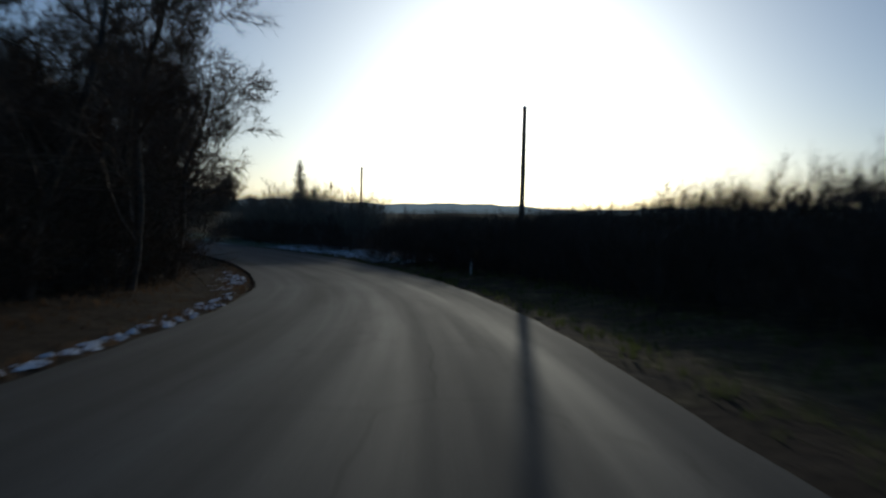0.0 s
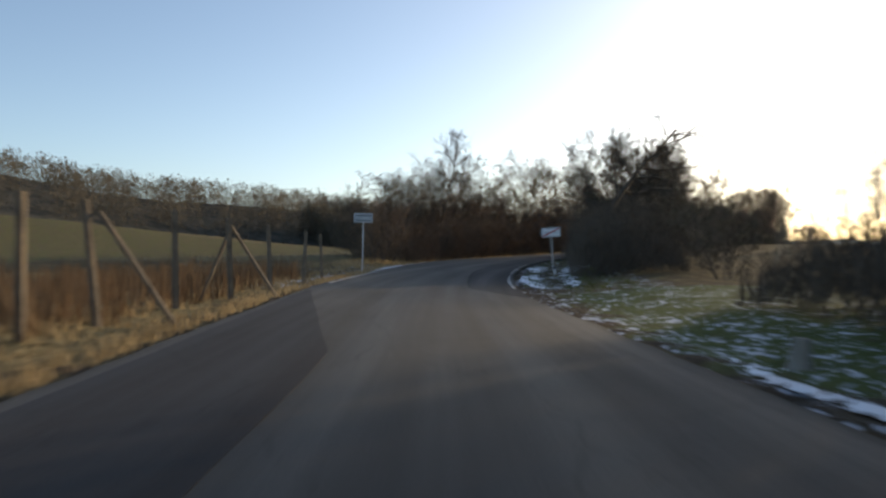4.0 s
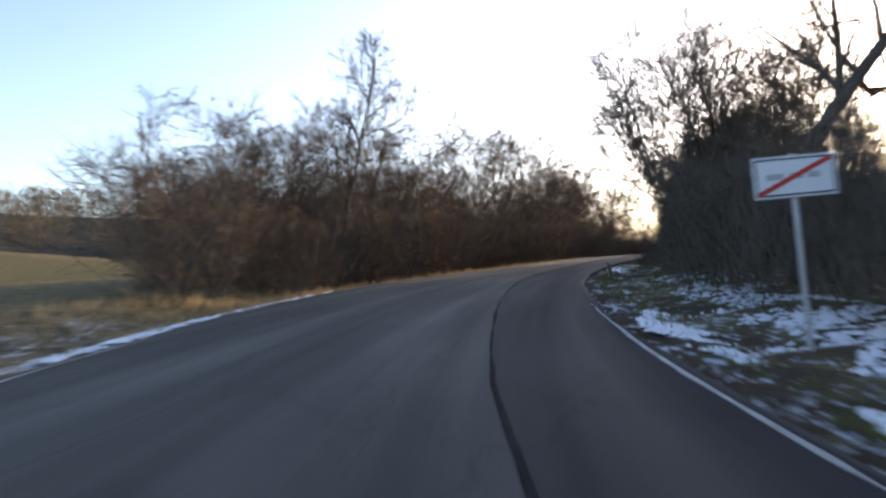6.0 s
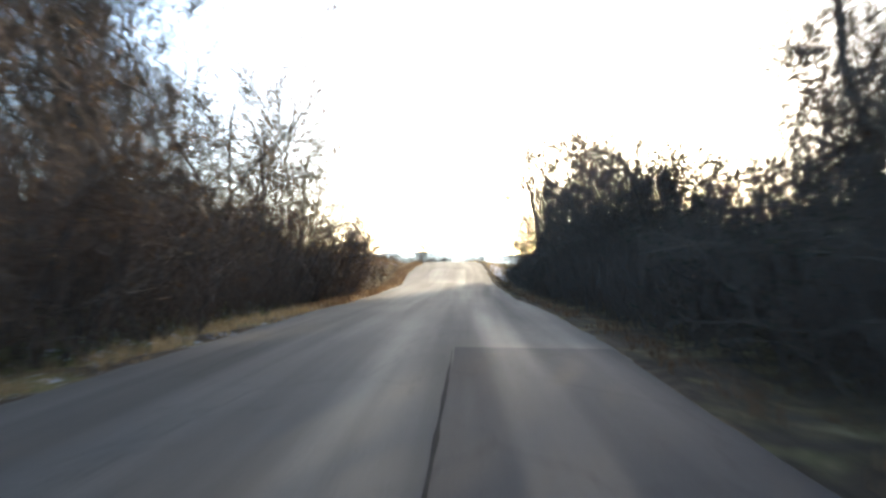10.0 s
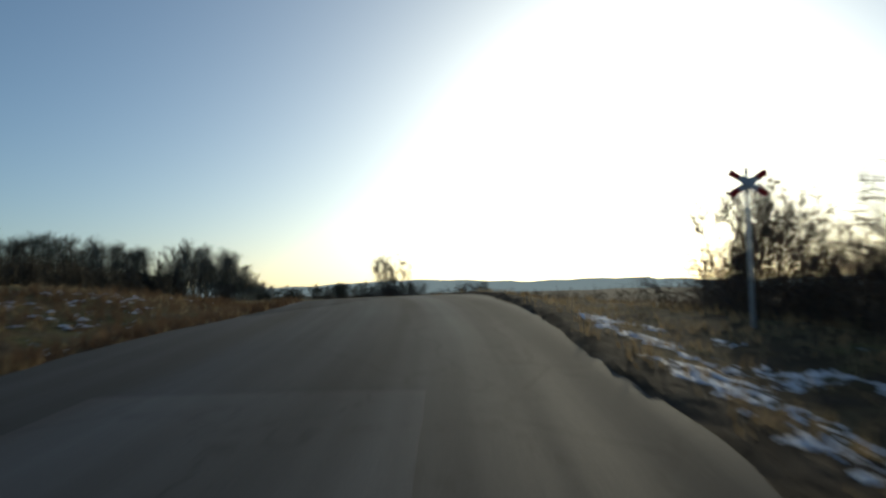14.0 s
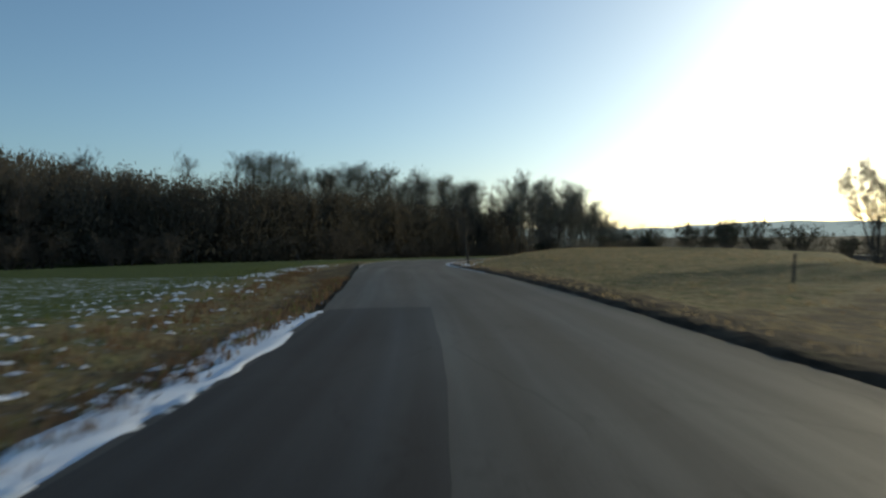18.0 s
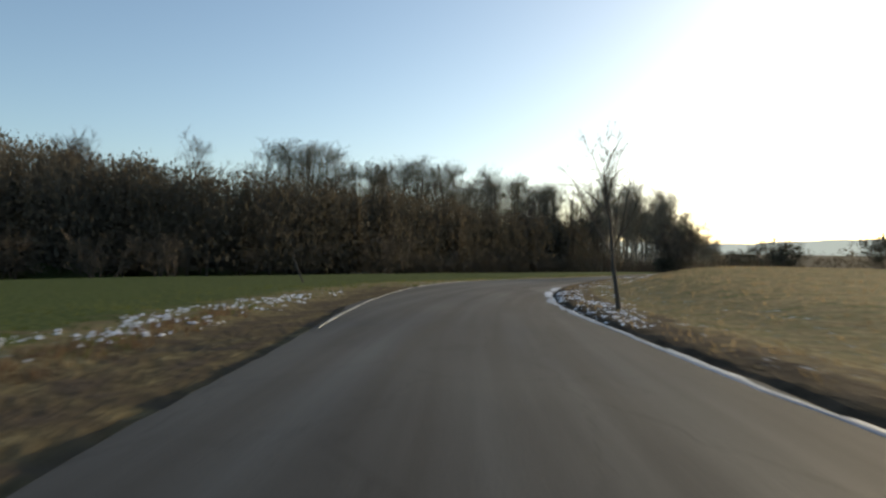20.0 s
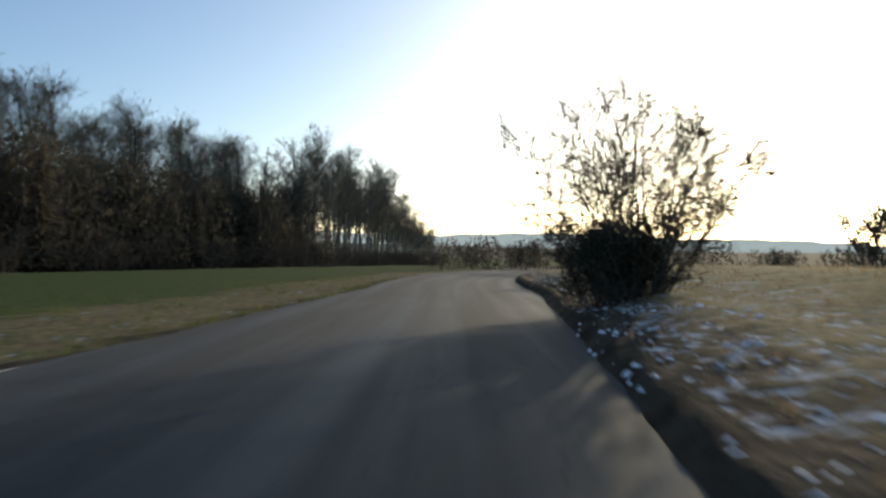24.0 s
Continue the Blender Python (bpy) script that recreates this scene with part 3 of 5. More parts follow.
def cover_of(x, y):
    """Shares of green, dry grass and snow on the ground, and of far forest."""
    s, d = along(x, y)
    lo, ro = np.interp(s, LINE_S, LEFT_OF), np.interp(s, LINE_S, RIGHT_OF)
    left = d < 0
    e = np.where(left, lo - d, d - ro)
    big = rough(x, y, 22)
    green = np.full(len(x), 0.12)
    dry = np.full(len(x), 0.45)
    snow = np.full(len(x), 0.12)
    # sown field behind the fence and on both sides of the last stretch
    field = left & (s > 225) & (e > 5 + 1.5 * big)
    green[field], dry[field], snow[field] = 0.85, 0.5, np.where((e[field] < 22) & (s[field] < 290), 0.42, 0.2)
    green[field & (e > 30)] = 0.95
    meadow = ~left & (s > 250) & (e > 1.5) & (x < -112)
    green[meadow], dry[meadow], snow[meadow] = 0.42, 0.95, 0.16
    strip = ~left & (s > 290) & (s < 385) & (e > 0.4) & (e < 4.5)
    snow[strip] = np.where(s[strip] < 340, 0.36, 0.42)
    bank = left & (s > 172) & (s < 224) & (e > 0.5)
    green[bank], dry[bank], snow[bank] = 0.42, 0.62, 0.34
    verge_l = left & (s > 225) & (e <= 5 + 1.5 * big)
    green[verge_l], dry[verge_l], snow[verge_l] = 0.38, 0.7, 0.36
    shady = ~left & (s > 84) & (s < 190) & (e < 6)
    green[shady], snow[shady] = np.where(s[shady] < 132, 0.35, 0.2), np.where(s[shady] < 132, 0.42, 0.28)
    thin = ~left & (s > 108) & (s < 118) & (e < 5)
    snow[thin], green[thin], dry[thin] = 0.42, 0.4, 0.7
    right_mid = ~left & (s > 40) & (s < 60) & (e > 2) & (e < 9)
    snow[right_mid] = 0.58
    lawn = ~left & (s > 60) & (s < 84) & (e < 9)
    green[lawn], snow[lawn] = 0.7, 0.42
    left_mid = left & (s > 84) & (s < 104) & (e < 4)
    snow[left_mid] = 0.42
    thicket_l = left & (s > 104) & (s < 170)
    dry[thicket_l], green[thicket_l], snow[thicket_l] = 0.6, 0.1, 0.1
    sunny_l = left & (s > 150) & (s < 176) & (e < 5)
    green[sunny_l], snow[sunny_l] = 0.55, 0.4
    # leaf litter, with darker ground that also stands in for the trees' shade
    litter = left & (s < 50) & (e < 12)
    dry[litter], green[litter] = 0.22, 0.05
    slope = left & (s > 50) & (s < 92) & (e > 1)
    dry[slope], green[slope] = 0.75, 0.15
    pale_field = left & (s > 30) & (s < 200) & (e > 26)
    dry[pale_field], green[pale_field], snow[pale_field] = 0.55, 0.3 + 0.14 * np.sign(rough(x, y, 90))[pale_field], 0.1
    siding = ~left & (s > 196) & (s < 224) & (e > 0.3) & (e < 9)
    snow[siding], dry[siding], green[siding] = 0.3, 0.4, 0.25
    plain = ((~left & (s > 200) & (s < 262) & (e > 16)) | (~left & (e > 75))) | (x > 40)
    green[plain], dry[plain], snow[plain] = 0.1, 0.12, 0.05
    shoulder = e < 0.9
    dry[shoulder], green[shoulder] = 0.25, 0.2
    dirt = left & (s > 284) & (s < 318) & (e < 2.6)
    dry[dirt], green[dirt], snow[dirt] = 0.42, 0.0, 0.1
    r = np.hypot(x + 90, y - 200)
    hill_wood = (x < -226) & (y < 420) & (x > -900)
    forest = np.where(hill_wood, 0.95, step01((r - 520) / 250) * (0.85 + 0.3 * rough(x, y, 260)))
    return np.stack([green, dry, snow, np.ones(len(x))], 1), np.stack([forest, forest, forest, np.ones(len(x))], 1)


near_cover, far_cover = cover_of(gx.ravel(), gy.ravel())
for layer, values in (("cover", near_cover), ("cover_far", far_cover)):
    at = ground_mesh.color_attributes.new(layer, "FLOAT_COLOR", "POINT")
    at.data.foreach_set("color", np.clip(values, 0, 1).ravel().astype(np.float32))
ground = tagged(new("ground", ground_mesh), "winter grassland and fields with patches of old snow", "ground", kind="structure")


# ---- road: a worn asphalt strip with a crown, a ragged edge and a lip ----
def ribbon(s0, s1, left, right, lift, across=8, step=0.5, ragged=0.0, depth=0.3, seed=1):
    """A strip lying on the road between two offsets, which may be functions of the station."""
    rng = np.random.default_rng(seed)
    st = np.arange(s0, s1 + 0.001, step)
    a = np.array([left(s) if callable(left) else left for s in st], float)
    b = np.array([right(s) if callable(right) else right for s in st], float)
    if ragged:
        wob = lambda k: np.convolve(rng.normal(0, ragged, len(st) + 8), np.ones(9) / 3.2, "valid")
        a, b = a + wob(0), b + wob(1)
    verts, rows_, lane = [], [], []
    for s, l, r in zip(st, a, b):
        row = []
        ds = np.linspace(l, r, across + 1)
        x, y = spot(s, ds)
        z = road_height(s, ds) + lift
        ring = [(x[0], y[0], z[0] - depth)] + list(zip(x, y, z)) + [(x[-1], y[-1], z[-1] - depth)]
        lane += [(ds[0], s)] + [(q, s) for q in ds] + [(ds[-1], s)]
        for v in ring:
            row.append(len(verts))
            verts.append(v)
        rows_.append(row)
    faces = [(p[k], p[k + 1], q[k + 1], q[k]) for p, q in zip(rows_, rows_[1:]) for k in range(len(p) - 1)]
    faces += [tuple(rows_[0]), tuple(rows_[-1][::-1])]
    return verts, faces, lane


lip_rng = np.random.default_rng(77)
lip_s = np.arange(206, 398.1, 0.35)
lip_e = np.array([-0.14, -0.07, 0.0, 0.06, 0.12, 0.18, 0.28, 0.45, 0.7, 1.0, 1.4, 1.9, 2.4, 2.8])
ls, le = np.meshgrid(lip_s, lip_e, indexing="ij")
wob = np.convolve(lip_rng.normal(0, 0.03, len(lip_s) + 8), np.ones(9) / 4, "valid")[:, None] * (np.abs(lip_e - 0.1) < 0.4)[None]
lx, ly = spot(ls.ravel(), (np.interp(ls, EDGE_S, EDGE_RIGHT) + le + wob).ravel())
lz = ground_height(lx, ly) + turf_lip(ls.ravel(), le.ravel()) + 0.018 + 0.02 * lip_rng.normal(size=ls.size) * ((le.ravel() > 0.1) & (le.ravel() < 2))
lz = np.where(le.ravel() < -0.1, lz - 0.2, lz)
li = np.arange(ls.size).reshape(ls.shape)
lip_mesh = mesh_of("verge_bank", np.stack([lx, ly, lz], 1), np.stack([li[:-1, :-1], li[:-1, 1:], li[1:, 1:], li[1:, :-1]], -1).reshape(-1, 4), GROUND, True)
lip_near, lip_far = cover_of(lx, ly)
face = le.ravel() < 0.22
lip_near[face, 0], lip_near[face, 1], lip_near[face, 2] = 0.15, 0.12, 0.12
for layer, values in (("cover", lip_near), ("cover_far", lip_far)):
    at = lip_mesh.color_attributes.new(layer, "FLOAT_COLOR", "POINT")
    at.data.foreach_set("color", np.clip(values, 0, 1).ravel().astype(np.float32))
tagged(new("verge_bank", lip_mesh), "dark turf bank along the asphalt's edge", "bank", kind="structure")

edge_l = lambda s: float(np.interp(s, EDGE_S, EDGE_LEFT))
edge_r = lambda s: float(np.interp(s, EDGE_S, EDGE_RIGHT))
road = tagged(new("road", lane_mesh("road", ribbon(-47, 440, edge_l, edge_r, 0.0, 10, 0.5, 0.05), ASPHALT)),
              "worn grey asphalt country road with ragged edges", "road", kind="structure")

seam = lambda s: float(np.interp(s, [84, 87, 96, 105, 112, 118, 125, 135, 143, 158], [0.8, 0.65, 0.06, -0.37, -0.75, -1.0, -1.05, -0.9, -0.3, -0.12]))


def road_patch(name, s0, s1, left, right, mat, label, lift=0.006, seed=3, ragged=0.012):
    ob = new(name, lane_mesh(name, ribbon(s0, s1, left, right, lift, 4, 0.5, ragged, 0.02, seed), mat))
    ob.parent = road
    return tagged(ob, label)


road_patch("asphalt_patch", 80, 159.6, lambda s: max(seam(s) + 0.03, edge_r(s) - 0.2 - 0.45 * (s - 80)), lambda s: edge_r(s) - 0.04, ASPHALT_NEW, "newer dark asphalt lane with a square end")
road_patch("tar_joint", 84, 159.4, lambda s: seam(s) - 0.005, lambda s: seam(s) + 0.03, TAR, "dark tar joint between lanes", 0.011, 4, 0.02)
road_patch("asphalt_patch", 40, 80, lambda s: edge_l(s) + 0.15, lambda s: min(-1.3, edge_l(s) + 0.25 + 0.16 * (80 - s)), ASPHALT_NEW, "darker asphalt strip", 0.006, 5)
road_patch("asphalt_patch", 195, 211, lambda s: edge_l(s) + 1.6, -0.2, ASPHALT_PALE, "pale worn asphalt patch", 0.006, 6)
road_patch("asphalt_patch", 220, 271, lambda s: edge_l(s) + 0.15, lambda s: min(-0.1 + 0.01 * (s - 250), edge_l(s) + 0.3 + 0.3 * (s - 220)), ASPHALT_NEW, "darker asphalt lane with a square end", 0.006, 7)
road_patch("tar_joint", 318, 322.5, lambda s: -0.19 + 0.1 * math.sin(s * 1.7), lambda s: -0.14 + 0.1 * math.sin(s * 1.72), TAR, "dark crack filler", 0.008, 9, 0.02)
road_patch("tar_joint", 310.5, 313.5, lambda s: -1.49 + 0.05 * math.sin(s * 2.1), lambda s: -1.46 + 0.05 * math.sin(s * 2.1), TAR, "dark crack filler", 0.008, 10, 0.02)
road_patch("asphalt_patch", 313, 341, lambda s: max(0.5 + 0.12 * math.sin(s) - 0.02 * abs(s - 328), edge_r(s) - 0.1 - 0.3 * (s - 313), edge_r(s) - 0.05 - 0.22 * (341 - s)), lambda s: edge_r(s) - 0.03, ASPHALT_PALE, "pale crumbled road edge", 0.006, 11, 0.04)
for s0, s1, w in ((84, 91, 0.09), (91, 100, 0.05), (295, 304, 0.022), (304, 313, 0.03), (314, 324, 0.05), (324, 334, 0.06), (336, 343, 0.04)):
    road_patch("edge_line", s0, s1, lambda s: edge_l(s) + 0.08, lambda s, w=w: edge_l(s) + 0.08 + w, CONCRETE_EDGE, "pale worn edge line", 0.012, int(s0), 0.025)
for s0, s1, w in ((84, 97, 0.07), (97, 105, 0.05)):
    road_patch("edge_line", s0, s1, lambda s, w=w: edge_r(s) - 0.08 - w, lambda s: edge_r(s) - 0.08, CONCRETE_EDGE, "pale worn edge line", 0.012, int(s0), 0.025)


def patch_on_ground(name, s0, s1, d0, d1, mat, label, category, lift=0.03, seed=1, edge=EDGE_RIGHT):
    """An uneven pool of snow or ice at the foot of a verge, d0 to d1 metres to the right of the asphalt's edge."""
    rng = np.random.default_rng(seed)
    n = max(6, int((s1 - s0) / 0.4))
    st = np.linspace(s0, s1, n)
    half = np.sin(np.linspace(0.12, math.pi - 0.12, n)) ** 0.5
    mid = np.interp(st, EDGE_S, edge) + (d0 + d1) / 2 + np.convolve(rng.normal(0, 0.25, n + 4), np.ones(5) / 5, "valid") * (d1 - d0)
    wid = (d1 - d0) / 2 * half * (1 + np.convolve(rng.normal(0, 0.5, n + 2), np.ones(3) / 3, "valid"))
    verts, rows_ = [], []
    for s, m, w in zip(st, mid, np.abs(wid) + 0.03):
        ds = m + w * np.array([-1, -0.75, -0.3, 0.3, 0.75, 1])
        x, y = spot(s, ds)
        lo, ro = edge_l(s), edge_r(s)
        zr, zg = road_height(s, ds), ground_height(x, y)
        z = np.where((ds > lo) & (ds < ro), np.maximum(zr, zg), zg) + lift * np.array([-0.6, 0.8, 1, 1, 0.8, -0.6]) * (1 + 0.15 * rng.normal(size=6))
        rows_.append(list(range(len(verts), len(verts) + 6)))
        verts += list(zip(x, y, z))
    faces = [(p[k], p[k + 1], q[k + 1], q[k]) for p, q in zip(rows_, rows_[1:]) for k in range(5)]
    return tagged(new(name, mesh_of(name, verts, faces, mat, True)), label, category, kind="stuff")


for s0, s1, d0, d1, m in ((297, 303, -0.16, 0.04, ICE), (302, 310, -0.26, 0.04, ICE), (310.5, 315.5, -0.42, 0.04, FROST), (316.5, 321, -0.38, 0.04, FROST), (333, 335, -0.35, -0.05, FROST), (286, 297, -0.16, 0.04, ICE)):
    patch_on_ground("frozen_puddle", s0, s1, d0, d1, m, "pale frozen puddle along the asphalt edge", "ice", 0.01, int(s0))


for s0, s1, d0, d1 in ((254, 270.5, -0.5, 0.16), (249.5, 252.5, -0.14, 0.1), (242, 245, -0.1, 0.08)):
    patch_on_ground("snow_strip", s0, s1, d0, d1, SNOW, "old snow lying along the asphalt's edge", "snow", 0.03, int(s0), EDGE_LEFT)


def snow_clods(s0, s1, d0, d1, share, seed, size=0.1):
    """Broken old snow: many small domed crusts with grass showing between them."""
    rng = np.random.default_rng(seed)
    n = int((s1 - s0) * (d1 - d0) * share / (size * size * 2.2))
    st, f = rng.uniform(s0, s1, n), rng.uniform(-1, 1, n)
    clump = np.sin(st * 2.1 + seed) + np.sin(st * 0.83 + 3 * f) + np.sin(f * 5 + st * 1.3)
    taper = np.sin(np.clip((st - s0) / (s1 - s0), 0.02, 0.98) * math.pi) ** 0.4
    keep = (clump > rng.normal(-0.4, 0.7, n)) & (np.abs(f) < taper)
    st, f = st[keep], f[keep]
    n = len(st)
    x, y = spot(st, (d0 + d1) / 2 + f * (d1 - d0) / 2)
    r = size * rng.uniform(0.5, 1.7, n)
    turn = rng.uniform(0, 6.283, n)
    rim = np.arange(7) * 6.283 / 7
    rr = r[:, None] * rng.uniform(0.55, 1.25, (n, 7))
    px = np.c_[x, x[:, None] + rr * np.cos(rim + turn[:, None])]
    py = np.c_[y, y[:, None] + rr * np.sin(rim + turn[:, None])]
    dd = (d0 + d1) / 2 + f * (d1 - d0) / 2
    on = (dd > np.interp(st, EDGE_S, EDGE_LEFT)) & (dd < np.interp(st, EDGE_S, EDGE_RIGHT))
    z0 = np.where(on, road_height(st, dd) + 0.012, verge_height(x, y) + 0.012)
    pz = np.repeat(z0[:, None], 8, 1)
    pz[:, 0] += 0.03 * rng.uniform(0.5, 1.4, n)
    pz[:, 1:] -= 0.012
    verts = np.stack([px, py, pz], 2).reshape(-1, 3)
    k = np.arange(7)
    one = np.stack([0 * k, k + 1, (k + 1) % 7 + 1], 1)
    faces = (np.arange(n)[:, None, None] * 8 + one[None]).reshape(-1, 3)
    return tagged(new("snow_patch", mesh_of("snow_patch", verts, faces, SNOW, True)), "broken old snow between the verge grass", "snow", kind="stuff")


for k, (s0, s1, d0, d1, share) in enumerate(((256, 271, -2.75, -2.15, 0.7), (262, 270, -3.4, -2.6, 0.5), (240, 250, -3.3, -2.9, 0.4), (6, 22, -4.9, -4.1, 0.22), (24, 38, -5.8, -4.3, 0.4), (86, 97, 2.5, 5.0, 1.7),
                                             (97, 106, 2.1, 5.6, 1.3), (106, 116, 2.4, 6.5, 0.5), (122, 132, 1.5, 4.2, 0.5), (135, 149, 2.2, 2.9, 0.6), (43, 52, 4.8, 7.5, 1.1), (52, 58, 4.4, 6.0, 1.0), (64, 70, 3.5, 5.2, 0.6), (200, 219, 2.0, 4.0, 1.4),
                                             (92, 104, -6.6, -5.4, 0.6), (104, 112, -7.2, -6.2, 0.6), (172, 186, -5.8, -4.6, 0.9), (184, 226, -9.5, -5.2, 0.08), (252, 262, 5.0, 6.2, 0.8), (228, 290, -9.0, -4.2, 0.05), (296, 322, 2.2, 4.4, 0.06), (318, 352, 1.6, 4.6, 0.06), (286, 312, -7.5, -5.0, 0.06), (297, 308, 2.6, 3.8, 0.1), (306, 316, 1.9, 3.0, 0.14))):
    snow_clods(s0, s1, d0, d1, share, 40 + k, 0.045 if s0 > 275 else 0.085)


# ---- bare trees and bushes ----
def tubes(segs, sides):
    """Tapered tubes: rows of start, end, and the two radii."""
    segs = np.asarray(segs, float)
    p, q, r0, r1 = segs[:, :3], segs[:, 3:6], segs[:, 6], segs[:, 7]
    ahead = q - p
    ahead /= np.linalg.norm(ahead, axis=1)[:, None] + 1e-9
    ref = np.where(np.abs(ahead[:, 2:3]) > 0.9, np.array([[1.0, 0, 0]]), np.array([[0, 0, 1.0]]))
    a = np.cross(ahead, ref)
    a /= np.linalg.norm(a, axis=1)[:, None] + 1e-9
    b = np.cross(ahead, a)
    ang = np.arange(sides) * 2 * math.pi / sides
    ring = a[:, None] * np.cos(ang)[None, :, None] + b[:, None] * np.sin(ang)[None, :, None]
    verts = np.concatenate([p[:, None] + ring * r0[:, None, None], q[:, None] + ring * r1[:, None, None]], 1).reshape(-1, 3)
    k = np.arange(sides)
    one = np.stack([k, (k + 1) % sides, (k + 1) % sides + sides, k + sides], 1)
    faces = (np.arange(len(p))[:, None, None] * 2 * sides + one[None]).reshape(-1, 4)
    return verts, faces


def spikes(segs):
    """Pointed twigs, each a folded sliver."""
    segs = np.asarray(segs, float)
    v, _ = tubes(segs, 3)
    v = v.reshape(-1, 6, 3)[:, :4].copy()
    v[:, 3] = segs[:, 3:6]
    n = np.arange(len(segs))[:, None, None] * 4
    return v.reshape(-1, 3), (n + np.array([[0, 1, 3], [1, 2, 3]])[None]).reshape(-1, 3)


def chains(stems, sides):
    """Stems as unbroken tubes: each a list of points and of radii."""
    ang = np.arange(sides) * 2 * math.pi / sides
    ring = np.stack([np.cos(ang), np.sin(ang), 0 * ang], 1)
    verts, faces, n = [], [], 0
    for pts, rr in stems:
        for p, r in zip(pts, rr):
            verts.append(np.asarray(p) + ring * r)
        for i in range(len(pts) - 1):
            faces += [(n + i * sides + k, n + i * sides + (k + 1) % sides, n + (i + 1) * sides + (k + 1) % sides, n + (i + 1) * sides + k) for k in range(sides)]
        n += sides * len(pts)
    return np.concatenate(verts), faces


def grow(seed, height, stems=1, lean=0.15, counts=(14, 9, 8), ratios=(0.5, 0.5, 0.55), spread=(50, 45, 45), up=0.25, r0=0.12, first=0.25, base=0.1, droop=0.0, twig_r=0.008, wiggle=0.22, fan=0.0, thinning=0.5):
    """Stems, boughs and twigs of a bare plant, as rows for tubes and spikes, and the twigs' tips."""
    rng = np.random.default_rng(seed)
    thick, thin, twigs, tips = [], [], [], []

    def bough(p, d, length, r, level, n):
        seg = length / n
        pts, ways = [p], []
        for i in range(n):
            d = d + rng.normal(0, wiggle, 3) + np.array([0, 0, (up if level < 2 else up * 0.4) - droop * level * 0.3])
            d = d / np.linalg.norm(d)
            pts.append(pts[-1] + d * seg)
            ways.append(d)
        rr = np.linspace(r, r * (0.35 if level else 0.3), n + 1)
        rows = [(*pts[i], *pts[i + 1], rr[i], rr[i + 1]) for i in range(n)]
        if level == 0:
            thick.append((pts, rr))
        elif level == 1 or n > 1:
            thin.extend(rows)
        else:
            twigs.append((*pts[0], *(np.asarray(pts[1]) + ways[0] * seg * 0.2), r, 0.0))
        return pts, ways, rr

    stack = []
    for k in range(stems):
        a = k * 2.4 + rng.uniform(-0.3, 0.3) if fan else rng.uniform(0, 6.283)
        tilt = fan * ((k + 0.5) / stems) ** 0.6 if fan else abs(rng.normal(0, lean)) + (0.1 if stems > 1 else 0)
        d = np.array([math.cos(a) * math.sin(tilt), math.sin(a) * math.sin(tilt), math.cos(tilt)])
        p = np.array([math.cos(a) * base * rng.uniform(0, 1), math.sin(a) * base * rng.uniform(0, 1), -0.15])
        h = height * (1 if stems == 1 else rng.uniform(0.86, 1.0) if fan else rng.uniform(0.65, 1.0))
        stack.append((p, d, h, r0 * (1 if stems == 1 else rng.uniform(0.5, 1)), 0))
    while stack:
        p, d, length, r, level = stack.pop()
        if level == len(counts):
            q = p + (d + rng.normal(0, 0.12, 3)) * length
            twigs.append((*p, *q, twig_r * rng.uniform(0.6, 1.3), 0.0))
            tips.append(q)
            continue
        n = (6, 2 if len(counts) == 2 else 3, 1, 1)[level] if len(counts) < 4 else (7, 4, 2, 1)[level]
        pts, ways, rr = bough(p, d, length, r, level, n)
        for _ in range(counts[level]):
            f = (first if level == 0 else 0.15) + (1 - (first if level == 0 else 0.15)) * rng.uniform(0, 1) ** 0.85
            i = min(int(f * n), n - 1)
            at = pts[i] + (pts[i + 1] - pts[i]) * (f * n - i)
            w = ways[i]
            side = np.cross(w, rng.normal(0, 1, 3))
            side /= np.linalg.norm(side) + 1e-9
            t = radians(spread[level] * rng.uniform(0.6, 1.3))
            nd = w * math.cos(t) + side * math.sin(t)
            ln = length * ratios[level] * rng.uniform(0.55, 1.15) * (1.15 - 0.6 * f)
            stack.append((at, nd, ln, max(rr[i] * thinning, twig_r * 1.3), level + 1))
    return thick, thin, twigs, np.array(tips)


def plant_meshes(name, seed, bark, twig, leaves=None, leaf_share=0.0, leaf_size=0.06, **kw):
    thick, thin, twigs, tips = grow(seed, **kw)
    parts = [("woody_frame" if kw.get("stems", 1) > 1 else "trunk", mesh_of(name + "_trunk", *chains(thick, 7 if kw.get("stems", 1) < 6 else 4), bark, True))]
    v1, f1 = tubes(thin, 3)
    v2, f2 = spikes(twigs)
    faces = [tuple(f) for f in f1] + [tuple(f) for f in f2 + len(v1)]
    parts.append(("crown", mesh_of(name + "_crown", np.r_[v1, v2], faces, twig)))
    if leaves is not None:
        rng = np.random.default_rng(seed + 99)
        tw = np.asarray(twigs)
        n = int(len(tips) * leaf_share)
        pick = rng.integers(0, len(tw), n)
        f = rng.uniform(0.2, 1.0, (n, 1))
        c = tw[pick, :3] * (1 - f) + tw[pick, 3:6] * f
        a, b = rng.normal(0, 1, (2, n, 3))
        a *= (leaf_size * rng.uniform(0.5, 1.3, (n, 1))) / np.linalg.norm(a, axis=1)[:, None]
        b *= (leaf_size * 0.6) / np.linalg.norm(b, axis=1)[:, None]
        v = np.stack([c - a, c + b, c + a], 1).reshape(-1, 3)
        parts.append(("leaves", mesh_of(name + "_leaves", v, np.arange(3 * n).reshape(-1, 3), leaves)))
    return parts


